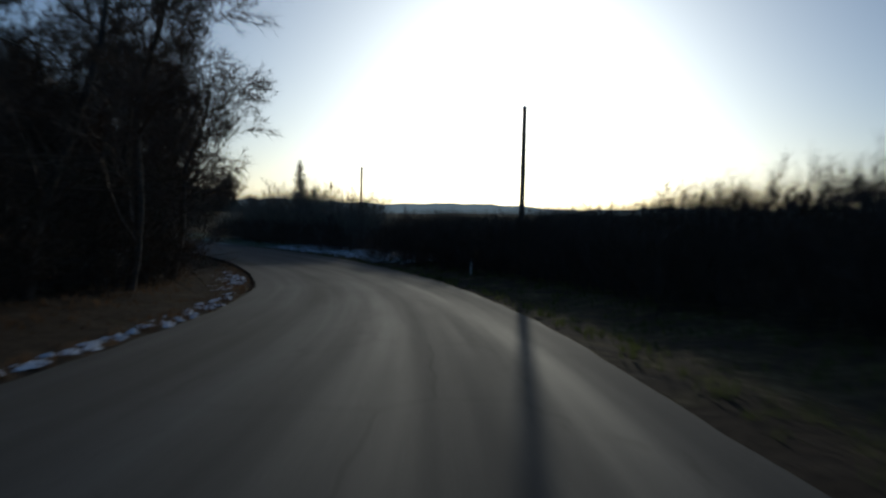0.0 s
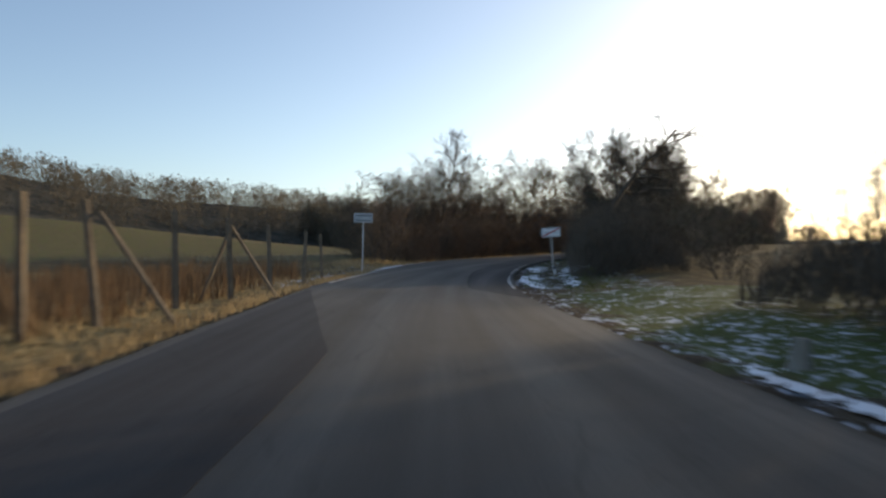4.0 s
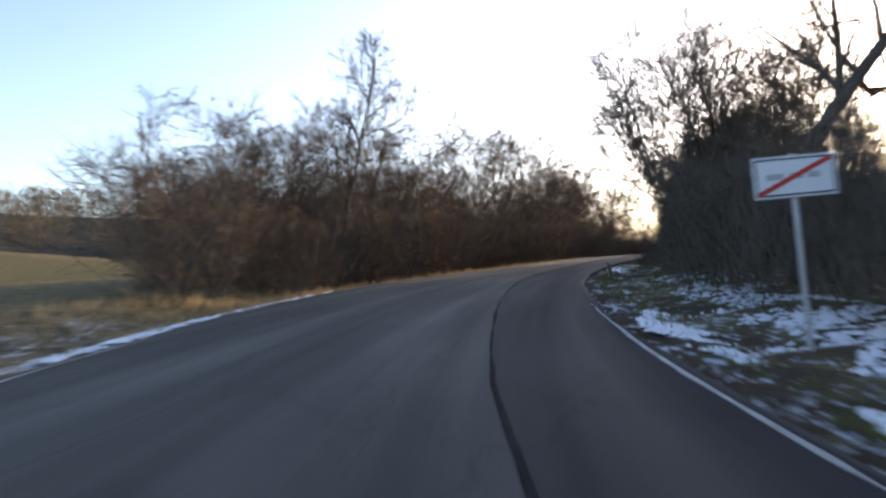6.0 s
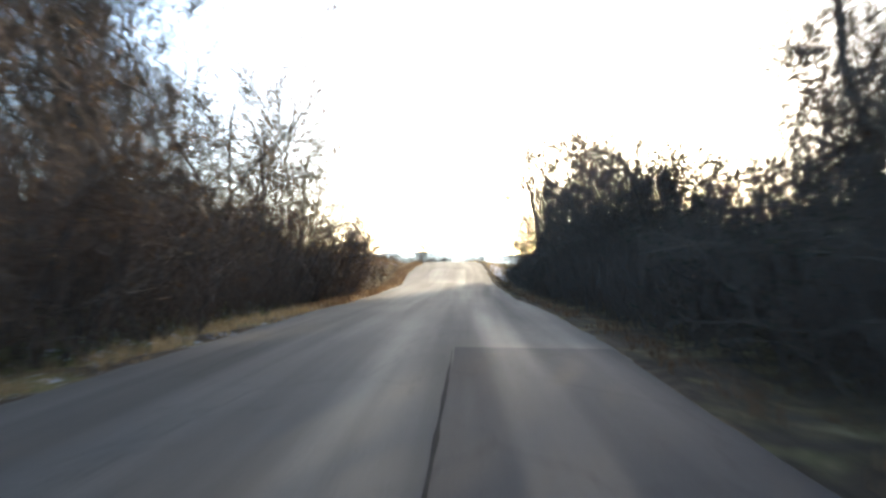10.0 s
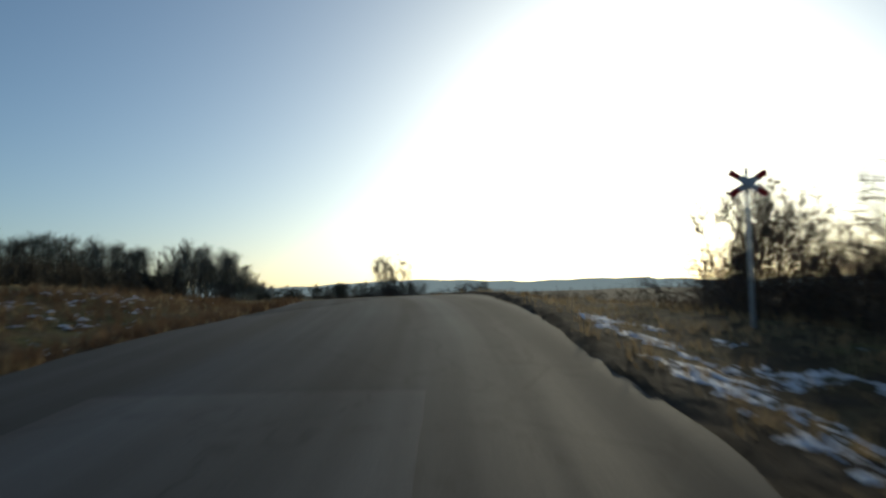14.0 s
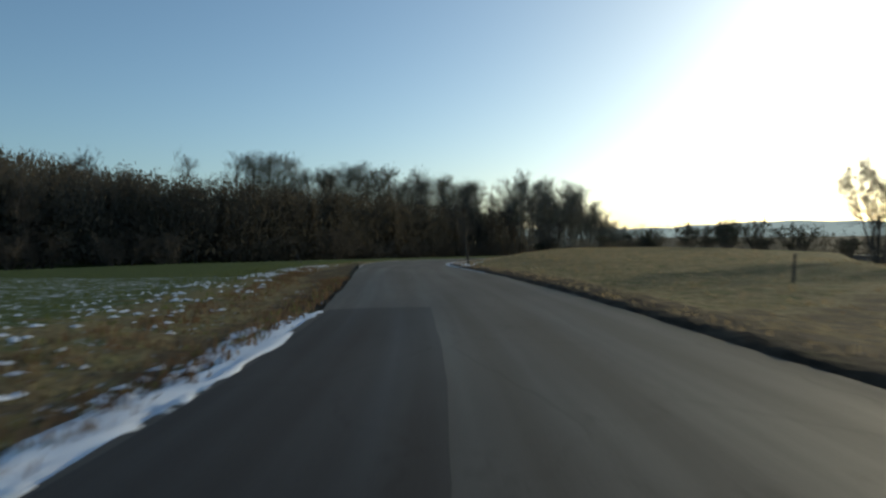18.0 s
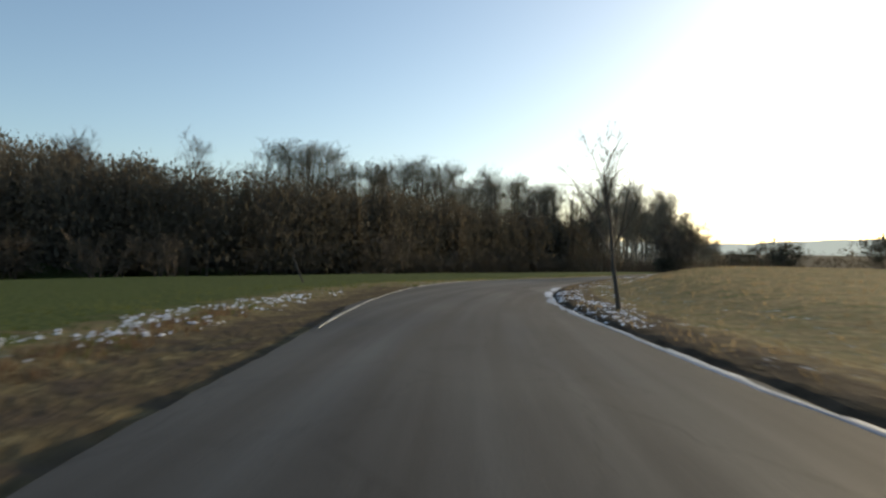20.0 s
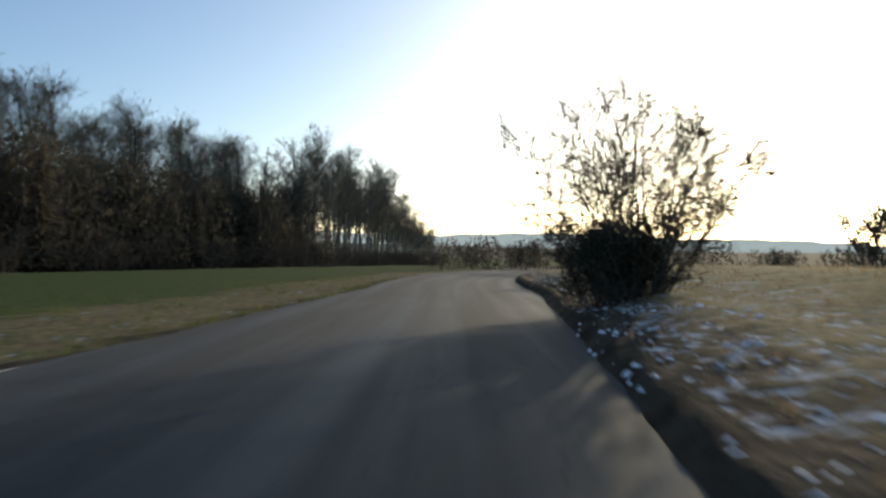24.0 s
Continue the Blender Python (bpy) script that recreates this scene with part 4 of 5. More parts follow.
def plant(name, parts, label, category, x, y, scale=1.0, turn=0.0, group="", sink=0.0, lean=(0, 0), wide=1.0):
    ob = empty(name, label, category, group)
    for pn, me in parts:
        piece = child(pn, me, ob)
        if pn in ("woody_frame", "leaves"):
            tagged(piece, kind="stuff")
    ob.matrix_basis = Matrix.Translation((x, y, height_at(x, y) - sink)) @ Euler((radians(lean[0]), radians(lean[1]), radians(turn))).to_matrix().to_4x4()
    ob.scale = (scale * wide, scale * wide, scale)
    return ob


dice = random.Random(11)
FINE_TREE = [plant_meshes("wide_tree", 110 + k, BARK, TWIG_RED, None, 0, height=8.8, counts=(16, 8, 7, 8), ratios=(0.56, 0.66, 0.72, 0.85), spread=(58, 46, 44, 42), up=0.13, r0=0.15, first=0.12, twig_r=0.0095, wiggle=0.15, thinning=0.45) for k in range(3)]
OAK = [plant_meshes("thicket_tree", 20 + k, BARK, TWIG_RED, LEAF, 0.5, 0.034, height=8.0, stems=3, lean=0.2, counts=(11, 8, 9), ratios=(0.5, 0.72, 0.85), spread=(56, 48, 48), up=0.16, r0=0.1, first=0.08, base=0.5, twig_r=0.0095, wiggle=0.15, thinning=0.42) for k in range(3)]
BUSH = [plant_meshes("thorn_bush", 30 + k, BARK, TWIG, None, 0, height=3.2, stems=14, lean=0.42, counts=(8, 13), ratios=(0.55, 0.85), spread=(45, 50), up=0.12, r0=0.028, first=0.06, base=0.7, twig_r=0.008, wiggle=0.15) for k in range(3)]
BUSH_BROWN = [plant_meshes("brown_bush", 40 + k, BARK, TWIG_RED, LEAF, 0.9, 0.038, height=3.2, stems=13, lean=0.45, counts=(8, 11), ratios=(0.55, 0.85), spread=(45, 50), up=0.1, r0=0.028, first=0.05, base=0.7, twig_r=0.008, wiggle=0.15) for k in range(3)]
BUSH_DARK = [plant_meshes("dark_bush", 50 + k, BARK, TWIG, LEAF_DARK, 2.6, 0.038, height=3.0, stems=13, lean=0.42, counts=(8, 8), ratios=(0.55, 0.85), spread=(45, 50), up=0.05, r0=0.026, first=0.04, base=0.8, twig_r=0.007, wiggle=0.15) for k in range(2)]
WHIPS = [plant_meshes("hedge_shrub", 60 + k, BARK, TWIG, LEAF_DARK, 0.3, 0.03, height=2.6, stems=24, lean=0.26, counts=(8, 10), ratios=(0.45, 0.75), spread=(24, 30), up=0.2, r0=0.018, first=0.1, base=1.0, twig_r=0.006, wiggle=0.12) for k in range(3)]
PALE_WHIPS = [plant_meshes("willow_shrub", 63 + k, BARK, TWIG_PALE, None, 0, height=2.6, stems=20, lean=0.24, counts=(8, 8), ratios=(0.45, 0.75), spread=(24, 30), up=0.2, r0=0.016, first=0.1, base=1.0, twig_r=0.006, wiggle=0.12) for k in range(2)]
WILLOW = [plant_meshes("hedgerow_willow", 65 + k, BARK, TWIG, None, 0, height=9.5, stems=6, fan=0.62, counts=(10, 7, 7, 5), ratios=(0.48, 0.65, 0.7, 0.85), spread=(42, 40, 40, 40), up=0.2, r0=0.13, first=0.15, base=0.5, twig_r=0.011, wiggle=0.13, thinning=0.5) for k in range(2)]
POPLAR = [plant_meshes("poplar", 70 + k, BARK, TWIG_PALE, None, 0, height=18, counts=(22, 9, 6), ratios=(0.36, 0.66, 0.85), spread=(40, 38, 40), up=0.3, r0=0.17, first=0.25, twig_r=0.015, wiggle=0.08) for k in range(3)]
BARE_POPLAR = [plant_meshes("slender_poplar", 170 + k, PALE_BARK, TWIG_PALE, None, 0, height=18.5, counts=(20, 8, 6), ratios=(0.3, 0.62, 0.85), spread=(38, 38, 40), up=0.3, r0=0.19, first=0.3, twig_r=0.016, wiggle=0.06) for k in range(3)]
ASH = [plant_meshes("woodland_tree", 80 + k, BARK, TWIG, None, 0, height=13, counts=(18, 9, 7), ratios=(0.45, 0.66, 0.8), spread=(48, 42, 40), up=0.22, r0=0.17, first=0.15, twig_r=0.014, wiggle=0.1) for k in range(3)]
FAN = plant_meshes("fan_tree", 91, BARK, TWIG, None, 0, height=3.6, stems=28, fan=0.78, counts=(9, 8, 8), ratios=(0.36, 0.68, 0.9), spread=(38, 42, 44), up=0.03, r0=0.03, first=0.2, base=0.35, twig_r=0.0043, wiggle=0.08, thinning=0.5)
ROUND_BUSH = plant_meshes("round_bush", 98, BARK, TWIG_RED, None, 0, 0.03, height=3.6, stems=16, fan=0.62, counts=(9, 9, 7), ratios=(0.5, 0.65, 0.85), spread=(34, 38, 40), up=0.12, r0=0.035, first=0.1, base=0.4, twig_r=0.0052, wiggle=0.1)
LONE = plant_meshes("lone_tree", 191, BARK, TWIG, None, 0, height=6.4, stems=11, fan=0.6, counts=(11, 8, 8), ratios=(0.36, 0.68, 0.9), spread=(36, 40, 42), up=0.05, r0=0.075, first=0.32, base=0.25, twig_r=0.008, wiggle=0.06, thinning=0.45)
SAPLING = plant_meshes("sapling", 92, BARK, TWIG, LEAF, 0.35, 0.03, height=4.3, counts=(17, 7, 4), ratios=(0.45, 0.6, 0.75), spread=(42, 35, 40), up=0.3, r0=0.07, first=0.22, twig_r=0.008, wiggle=0.12)
VASE_TREE = plant_meshes("leaning_tree", 192, BARK, TWIG, None, 0, height=4.4, counts=(15, 8, 6), ratios=(0.72, 0.42, 0.6), spread=(40, 38, 40), up=0.24, r0=0.085, first=0.26, twig_r=0.006, wiggle=0.12, thinning=0.42)
DENSE_BUSH = [plant_meshes("dense_bush", 193 + k, BARK, TWIG, LEAF_DARK, 9.0, 0.045, height=2.1, stems=16, fan=0.62, counts=(8, 7), ratios=(0.5, 0.7), spread=(40, 45), up=0.04, r0=0.025, first=0.04, base=0.4, twig_r=0.007, wiggle=0.12) for k in range(2)]
BIRCH = plant_meshes("birch", 93, BARK, TWIG, None, 0, height=10.0, counts=(26, 10, 9), ratios=(0.34, 0.62, 0.85), spread=(45, 40, 40), up=0.15, r0=0.1, first=0.25, twig_r=0.009, wiggle=0.07)
SNAG = plant_meshes("gnarled_tree", 94, BARK, TWIG, None, 0, height=7.2, counts=(17, 8, 7), ratios=(0.5, 0.42, 0.45), spread=(62, 50, 45), up=0.16, r0=0.2, first=0.42, twig_r=0.01, wiggle=0.3)
CROOKED = plant_meshes("multi_stem_tree", 95, BARK, TWIG, None, 0, height=4.3, stems=8, lean=0.5, counts=(9, 8, 7), ratios=(0.5, 0.65, 0.8), spread=(36, 36, 40), up=0.2, r0=0.06, first=0.15, base=0.35, twig_r=0.011, wiggle=0.12)
WOOD_SHRUB = [plant_meshes("wood_shrub", 96 + k, BARK, TWIG, None, 0, height=4.5, stems=10, lean=0.5, counts=(9, 12), ratios=(0.55, 0.85), spread=(45, 50), up=0.1, r0=0.05, first=0.05, base=1.2, twig_r=0.014, wiggle=0.15) for k in range(2)]


def conifer_meshes(name, seed, height, width):
    """A pine or spruce: a stem with whorls of ragged drooping sprays."""
    rng = np.random.default_rng(seed)
    trunk = mesh_of(name + "_trunk", *tubes([(0, 0, -0.2, 0, 0, height * 0.55, 0.17, 0.1), (0, 0, height * 0.55, 0, 0, height, 0.1, 0.01)], 6), BARK, True)
    v, f = [], []
    z = height * 0.1
    while z < height * 0.99:
        t = (z / height - 0.1) / 0.9
        reach = width * (1 - t) ** 0.75 * rng.uniform(0.75, 1.15) + 0.12
        for a in np.arange(0, 6.283, 6.283 / 11) + rng.uniform(0, 1):
            a += rng.normal(0, 0.2)
            r = reach * rng.uniform(0.6, 1.15)
            drop = -0.32 * r * rng.uniform(0.2, 1.2)
            c, s = math.cos(a), math.sin(a)
            w = 0.13 * r + 0.07
            for k in range(3):
                q0, q1 = k / 3 * r * 0.9, (k + 1.3) / 3 * r
                lift = rng.uniform(-0.12, 0.12)
                n = len(v)
                v += [(c * q0 - s * w * 0.7, s * q0 + c * w * 0.7, z + drop * q0 / r + lift), (c * q0 + s * w * 0.7, s * q0 - c * w * 0.7, z + drop * q0 / r - lift),
                      (c * q1, s * q1, z + drop * q1 / r - 0.05)]
                f.append((n, n + 1, n + 2))
        z += height * 0.022 * rng.uniform(0.8, 1.2)
    return [("trunk", trunk), ("crown", mesh_of(name + "_crown", v, f, NEEDLES))]


CONIFER = [conifer_meshes("pine", 100 + k, 12.0, 2.3) for k in range(3)]


def row_of(name, kinds, label, category, group, spots, size=(0.8, 1.2), wide=(0.9, 1.15), jitter=0.5):
    for s, d, k in spots:
        x, y = spot(s + dice.uniform(-jitter, jitter), d + dice.uniform(-jitter, jitter))
        plant(name, dice.choice(kinds), label, category, float(x), float(y), k * dice.uniform(*size), dice.uniform(0, 360), group, 0.05, (dice.uniform(-4, 4), dice.uniform(-4, 4)), dice.uniform(*wide))


def brush(name, label, s_range, e_range, side, height, count, mat, seed, length=0.9, lean=0.3, radius=0.011, dome=0.35, low=0.0):
    """A tangle of fine twigs that fills a strip beside the road, domed across and uneven along."""
    rng = np.random.default_rng(seed)
    s = rng.uniform(*s_range, count)
    f = rng.uniform(-1, 1, count)
    e = (e_range[0] + e_range[1]) / 2 + f * (e_range[1] - e_range[0]) / 2
    d = np.interp(s, EDGE_S, EDGE_LEFT) - e if side < 0 else np.interp(s, EDGE_S, EDGE_RIGHT) + e
    x, y = spot(s, d)
    z = ground_height(x, y)
    h = np.interp(s, *zip(*height)) if isinstance(height, list) else np.full(count, float(height))
    ends = np.clip(np.minimum(s - s_range[0], s_range[1] - s) / 1.8, 0.25, 1) ** 0.5
    h = h * (1 - dome * f**4) * (1 + 0.2 * rough(x, y, 2.6) + 0.12 * rough(x, y, 7)) * ends
    ln = length * rng.uniform(0.5, 1.3, count)
    at = low + (np.maximum(h - 0.7 * ln, 0.05) - low) * rng.uniform(0, 1, count) ** 0.9
    way = np.stack([rng.normal(0, lean, count), rng.normal(0, lean, count), np.ones(count)], 1)
    way /= np.linalg.norm(way, axis=1)[:, None]
    p = np.stack([x, y, z + at], 1)
    v, faces = spikes(np.c_[p, p + way * ln[:, None], radius * rng.uniform(0.6, 1.3, count), np.zeros(count)])
    return tagged(new(name, mesh_of(name, v, faces, mat)), label, "bush", kind="stuff")


# opening bend: trees over the left verge, a rough hedge on the right
row_of("roadside_tree", FINE_TREE, "bare dark roadside tree with dense reddish twigs", "tree", "trees at the opening bend",
       [(10, -8.2, 1.0), (15.5, -7.6, 1.0), (21, -7.4, 1.05), (26, -7.6, 0.95), (31, -7.0, 0.95), (35.5, -7.2, 0.95), (40.5, -7.4, 1.0), (45.5, -7.6, 1.05)], (0.92, 1.05), (0.95, 1.12), jitter=0.3)
row_of("thicket_tree", OAK, "bare tree behind the roadside row", "tree", "trees behind the opening bend", [(19, -12.5, 1.1), (28, -13, 1.1), (37, -12.5, 1.1), (44, -12.5, 1.15)])
plant("roadside_tree", FINE_TREE[0], "bare roadside tree leaning over the fence's first post", "tree", -23.4, 43.4, 1.08, 75, "trees at the opening bend", wide=1.05)
for bx, by, k, t in ((-22.0, 41.6, 1.05, 190), (-24.2, 44.3, 0.95, 300), (-24.0, 41.0, 1.0, 20)):
    plant("roadside_tree", dice.choice(FINE_TREE), "bare roadside tree at the end of the row", "tree", bx, by, k, t, "trees at the opening bend", wide=1.0)
for bx, by, k in ((-22.6, 42.6, 0.8), (-24.4, 43.4, 0.75), (-25.6, 43.0, 0.9), (-26.4, 45.0, 0.7)):
    plant("brown_bush", dice.choice(BUSH_BROWN), "leafless brown bush at the end of the row", "bush", bx, by, k, dice.uniform(0, 360), "bushes at the opening bend", 0.05)
row_of("dark_bush", BUSH_DARK, "dark undergrowth beneath the roadside trees", "bush", "undergrowth at the opening bend", [(s, -8.6 - (i % 2) * 2.6, 1.2) for i, s in enumerate(np.arange(5, 48, 2.3))])
row_of("brown_bush", BUSH_BROWN, "leafless brown bush under the roadside trees", "bush", "bushes at the opening bend",
       [(s, -7.2 - 1.2 * (i % 2), 0.72) for i, s in enumerate(np.arange(4, 50, 2.6))])
row_of("hedge_shrub", WHIPS, "upright dark hedge shrub beside the road", "bush", "hedge shrubs",
       [(s, 6.2 + 0.8 * (i % 2), 0.95) for i, s in enumerate(np.arange(6, 45, 2.1))] + [(s, 9.2, 1.0) for s in np.arange(4, 47, 2.8)], (0.85, 1.05), (1.2, 1.5))
row_of("dark_bush", BUSH_DARK, "dark low bush inside the hedge", "bush", "dark hedge bushes", [(s, 7.4, 0.72) for s in np.arange(5, 47, 3.2)], wide=(1.1, 1.3))
row_of("brown_bush", BUSH_BROWN, "low brown scrub before the hedge", "bush", "scrub before the hedge", [(s, 5.9 + 0.5 * (i % 2), 0.5) for i, s in enumerate(np.arange(26, 46, 2.2))])
row_of("willow_shrub", PALE_WHIPS, "tall upright pale willow-like shrub of the thicket", "bush", "shrub thicket",
       [(52.5 + 3.2 * i, 8.6 + 0.25 * i, (1.5, 1.7, 1.9, 2.0, 2.0, 1.9, 1.7)[i]) for i in range(7)], (0.85, 1.05), (1.0, 1.2))
row_of("thorn_bush", BUSH, "dense leafless bush inside the thicket", "bush", "thicket bushes", [(55 + 6.0 * i, 10.5, 1.3) for i in range(3)])
row_of("dark_bush", BUSH_DARK, "low dark evergreen bush at the thicket's foot", "bush", "dark bushes", [(53 + 3.2 * i, 7.6 + 0.3 * i, 0.75) for i in range(7)])
# the long hedgerow on the right
row_of("thorn_bush", BUSH, "dense dark leafless hedgerow bush", "bush", "hedgerow bushes on the right",
       [(s, edge_r(s) + 4.9 + 0.7 * math.sin(s), 1.0 + 0.55 * step01((s - 104) / 16)) for s in np.arange(92, 194, 3.1)])
row_of("dark_bush", BUSH_DARK, "dark evergreen bush in the hedgerow", "bush", "dark hedgerow bushes",
       [(s, edge_r(s) + 4.0 - 0.7 * step01((s - 140) / 12) + 0.5 * math.sin(2 * s), 0.92 + 0.12 * step01((s - 118) / 12)) for s in np.arange(106, 196, 3.4)] + [(s, 10.5, 1.2) for s in np.arange(88, 200, 5.5)])
row_of("thicket_tree", OAK, "bare hedgerow tree with a few withered leaves", "tree", "hedgerow trees on the right",
       [(s, edge_r(s) + 7.0 + 1.2 * math.sin(3 * s), 0.88) for s in np.arange(124, 190, 4.6)])
row_of("hedgerow_willow", WILLOW, "broad many-stemmed bare willow in the hedgerow", "tree", "hedgerow willows", [(121.5, 4.9, 1.05), (118.0, 8.5, 0.95), (126.5, 7.0, 0.9)])
for i, (bx, by, k, t) in enumerate(((-77.3, 182.2, 0.95, 65), (-76.0, 179.4, 0.92, 140), (-75.8, 184.8, 0.9, 250), (-72.8, 181.0, 1.0, 310), (-77.0, 186.8, 0.72, 75), (-74.8, 182.0, 0.98, 200), (-74.0, 177.6, 0.95, 100))):
    plant("roadside_tree", FINE_TREE[i % 3], "wide bare hedgerow tree overhanging the road", "tree", bx, by, k, t, "last hedgerow trees", wide=1.0)
brush("tree_brush", "fine twigs filling the last hedgerow trees", (199, 209), (2.0, 9.0), 1, 7.2, 9000, TWIG, 310, 1.1, 0.8, 0.008, 0.5, 1.8)
row_of("brown_bush", BUSH_BROWN, "dense brown scrub at the hedgerow's end", "bush", "scrub at the hedgerow's end",
       [(s, 5.0 + 1.1 * (i % 3), 0.62 + 0.12 * (i % 3)) for i, s in enumerate(np.arange(194, 216, 1.5))])
row_of("dark_bush", BUSH_DARK, "dark scrub at the hedgerow's end", "bush", "scrub at the hedgerow's end", [(s, 6.4 + 0.8 * (i % 2), 0.6) for i, s in enumerate(np.arange(193, 214, 2.2))])
row_of("brown_bush", BUSH_BROWN, "low brown scrub along the hedgerow's foot", "bush", "scrub at the hedgerow's foot", [(s, edge_r(s) + 2.7, 0.5) for s in np.arange(150, 194, 2.6)])
row_of("thorn_bush", BUSH, "tall rounded leafless hedgerow bush", "bush", "hedgerow bushes on the right", [(128.5, edge_r(128.5) + 4.0, 1.55), (133, edge_r(133) + 3.8, 1.65), (137.5, edge_r(137.5) + 4.0, 1.6)])
plant("roadside_tree", FINE_TREE[1], "wide bare tree rising out of the hedgerow", "tree", -65.4, 143.2, 0.95, 200, wide=1.0)
brush("hedge_brush", "dark tangle of fine upright hedge twigs", (3, 47.5), (3.4, 8.2), 1, [(3, 2.6), (20, 2.7), (32, 2.7), (42, 3.0), (47, 3.0)], 32000, TWIG, 301, 0.8, 0.2, 0.011, 0.3)
brush("thicket_brush", "pale upright twigs of the roadside thicket", (51, 75), (4.2, 9.4), 1, [(51, 3.3), (58, 4.5), (66, 5.1), (75, 4.2)], 6000, TWIG_PALE, 302, 1.5, 0.2, 0.008, 0.35, 1.6)
brush("thicket_brush", "dark tangle at the thicket's foot", (51, 76), (4.0, 9.5), 1, 2.3, 14000, TWIG, 303, 1.0, 0.35, 0.014, 0.5)
brush("undergrowth_brush", "dark tangle of undergrowth beneath the roadside trees", (2, 47), (3.4, 9.5), -1, 3.6, 26000, TWIG, 304, 1.0, 0.4, 0.013, 0.4)
brush("undergrowth_brush", "fine twigs filling the roadside trees", (16, 49), (4.6, 10), -1, 6.8, 28000, TWIG, 309, 1.3, 0.6, 0.011, 0.3, 2.6)
brush("hedgerow_brush", "dark tangle of twigs along the hedgerow's foot", (92, 150), (2.6, 7.5), 1, [(92, 2.0), (104, 2.9), (120, 2.8), (150, 2.5)], 26000, TWIG, 305, 1.0, 0.4, 0.013, 0.3)
brush("hedgerow_brush", "dark tangle of twigs along the hedgerow's foot", (130, 206), (1.3, 6.0), 1, [(130, 2.2), (148, 2.5), (185, 2.4), (195, 1.9), (206, 1.2)], 34000, TWIG, 306, 1.0, 0.4, 0.013, 0.3)
brush("roadside_brush", "brown tangle of thorny twigs beside the road", (111, 150), (1.2, 7.0), -1, [(111, 2.4), (125, 3.2), (150, 3.2)], 22000, TWIG_RED, 307, 1.0, 0.42, 0.012, 0.5)
brush("roadside_brush", "brown tangle of thorny twigs beside the road", (149, 186), (1.2, 6.5), -1, [(149, 3.2), (170, 2.8), (186, 1.8)], 22000, TWIG_RED, 308, 1.0, 0.42, 0.012, 0.5)
# thicket on the left
row_of("brown_bush", BUSH_BROWN, "brown bush with withered leaves beside the road", "bush", "thicket bushes on the left",
       [(s, edge_l(s) - 3.4 + 1.1 * step01((s - 110) / 8) - 0.5 * math.sin(s), 1.25 - 0.3 * step01((s - 172) / 14)) for s in np.arange(107, 188, 2.3)])
row_of("thorn_bush", BUSH, "leafless bush deeper in the thicket", "bush", "thicket bushes on the left", [(s, edge_l(s) - 6.8, 1.5 - 0.4 * step01((s - 172) / 14)) for s in np.arange(114, 186, 3.4)])
row_of("dark_bush", BUSH_DARK, "dark bush deeper in the thicket", "bush", "dark thicket bushes", [(s, edge_l(s) - 9.5, 1.35) for s in np.arange(118, 182, 4.2)])
row_of("thicket_tree", OAK, "bare thicket tree with withered brown leaves", "tree", "thicket trees on the left",
       [(s, edge_l(s) - 5.6 - 0.9 * math.sin(2 * s), 0.8 + 0.5 * step01((s - 116) / 16) - 0.36 * step01((s - 172) / 12)) for s in np.arange(112, 186, 3.3)] + [(s, edge_l(s) - 10.5, 1.05) for s in np.arange(121, 152, 4.6)])
row_of("hedgerow_willow", WILLOW, "tall many-stemmed bare tree over the thicket", "tree", "thicket trees on the left", [(167.5, edge_l(166) - 6.0, 0.95)])
plant("birch", BIRCH, "slender bare birch rising out of the thicket", "tree", -68.5, 96.5, 1.0, 40)
plant("gnarled_tree", SNAG, "gnarled old tree with crooked bare limbs", "tree", -48.05, 91.6, 1.32, 200)
plant("sapling", SAPLING, "thin bare sapling on the grass bank", "tree", -88.5, 174.5, 0.85, 10)
plant("multi_stem_tree", CROOKED, "small twiggy tree on the verge", "tree", -88.2, 173.0, 0.75, 60)
plant("round_bush", ROUND_BUSH, "round leafless bush beside the warning cross", "bush", -79.3, 211.8, 1.45, 30)
plant("brown_bush", BUSH_BROWN[0], "low brown bush beside the warning cross", "bush", -77.2, 210.0, 0.8, 70)
for bx, by, k in ((-81.5, 200.5, 0.7), (-79.5, 202.0, 0.85), (-80.5, 205.5, 0.8), (-77.5, 205.0, 0.9), (-78.0, 199.0, 0.8), (-76.0, 201.5, 0.95), (-75.0, 207.0, 0.9), (-80.0, 197.0, 0.6), (-81.2, 196.2, 0.55), (-80.2, 194.6, 0.6), (-79.0, 196.0, 0.75), (-81.8, 198.6, 0.5), (-78.2, 193.6, 0.7), (-79.6, 192.0, 0.6)):
    plant("brown_bush", dice.choice(BUSH_BROWN), "low brown scrub beside the crest", "bush", bx, by, k, dice.uniform(0, 360), "scrub at the crest", 0.05, wide=1.25)
plant("lone_tree", LONE, "lone bare tree with a rounded twin crown", "tree", -117.2, 276.0, 0.95, 100)
for bx, by, k in ((-101.2, 233.6, 0.62), (-99.6, 232.0, 0.66), (-103.0, 235.6, 0.5), (-106.5, 251.0, 0.75), (-109.5, 256.0, 0.85), (-108.0, 245.5, 0.62), (-113.0, 264.0, 0.95), (-101.0, 262.0, 0.8), (-112.0, 282.0, 0.95), (-105.0, 268.0, 0.8)):
    plant("thorn_bush", dice.choice(BUSH), "leafless bush beside the railway", "bush", bx, by, k, dice.uniform(0, 360), "railway bushes", wide=1.15)
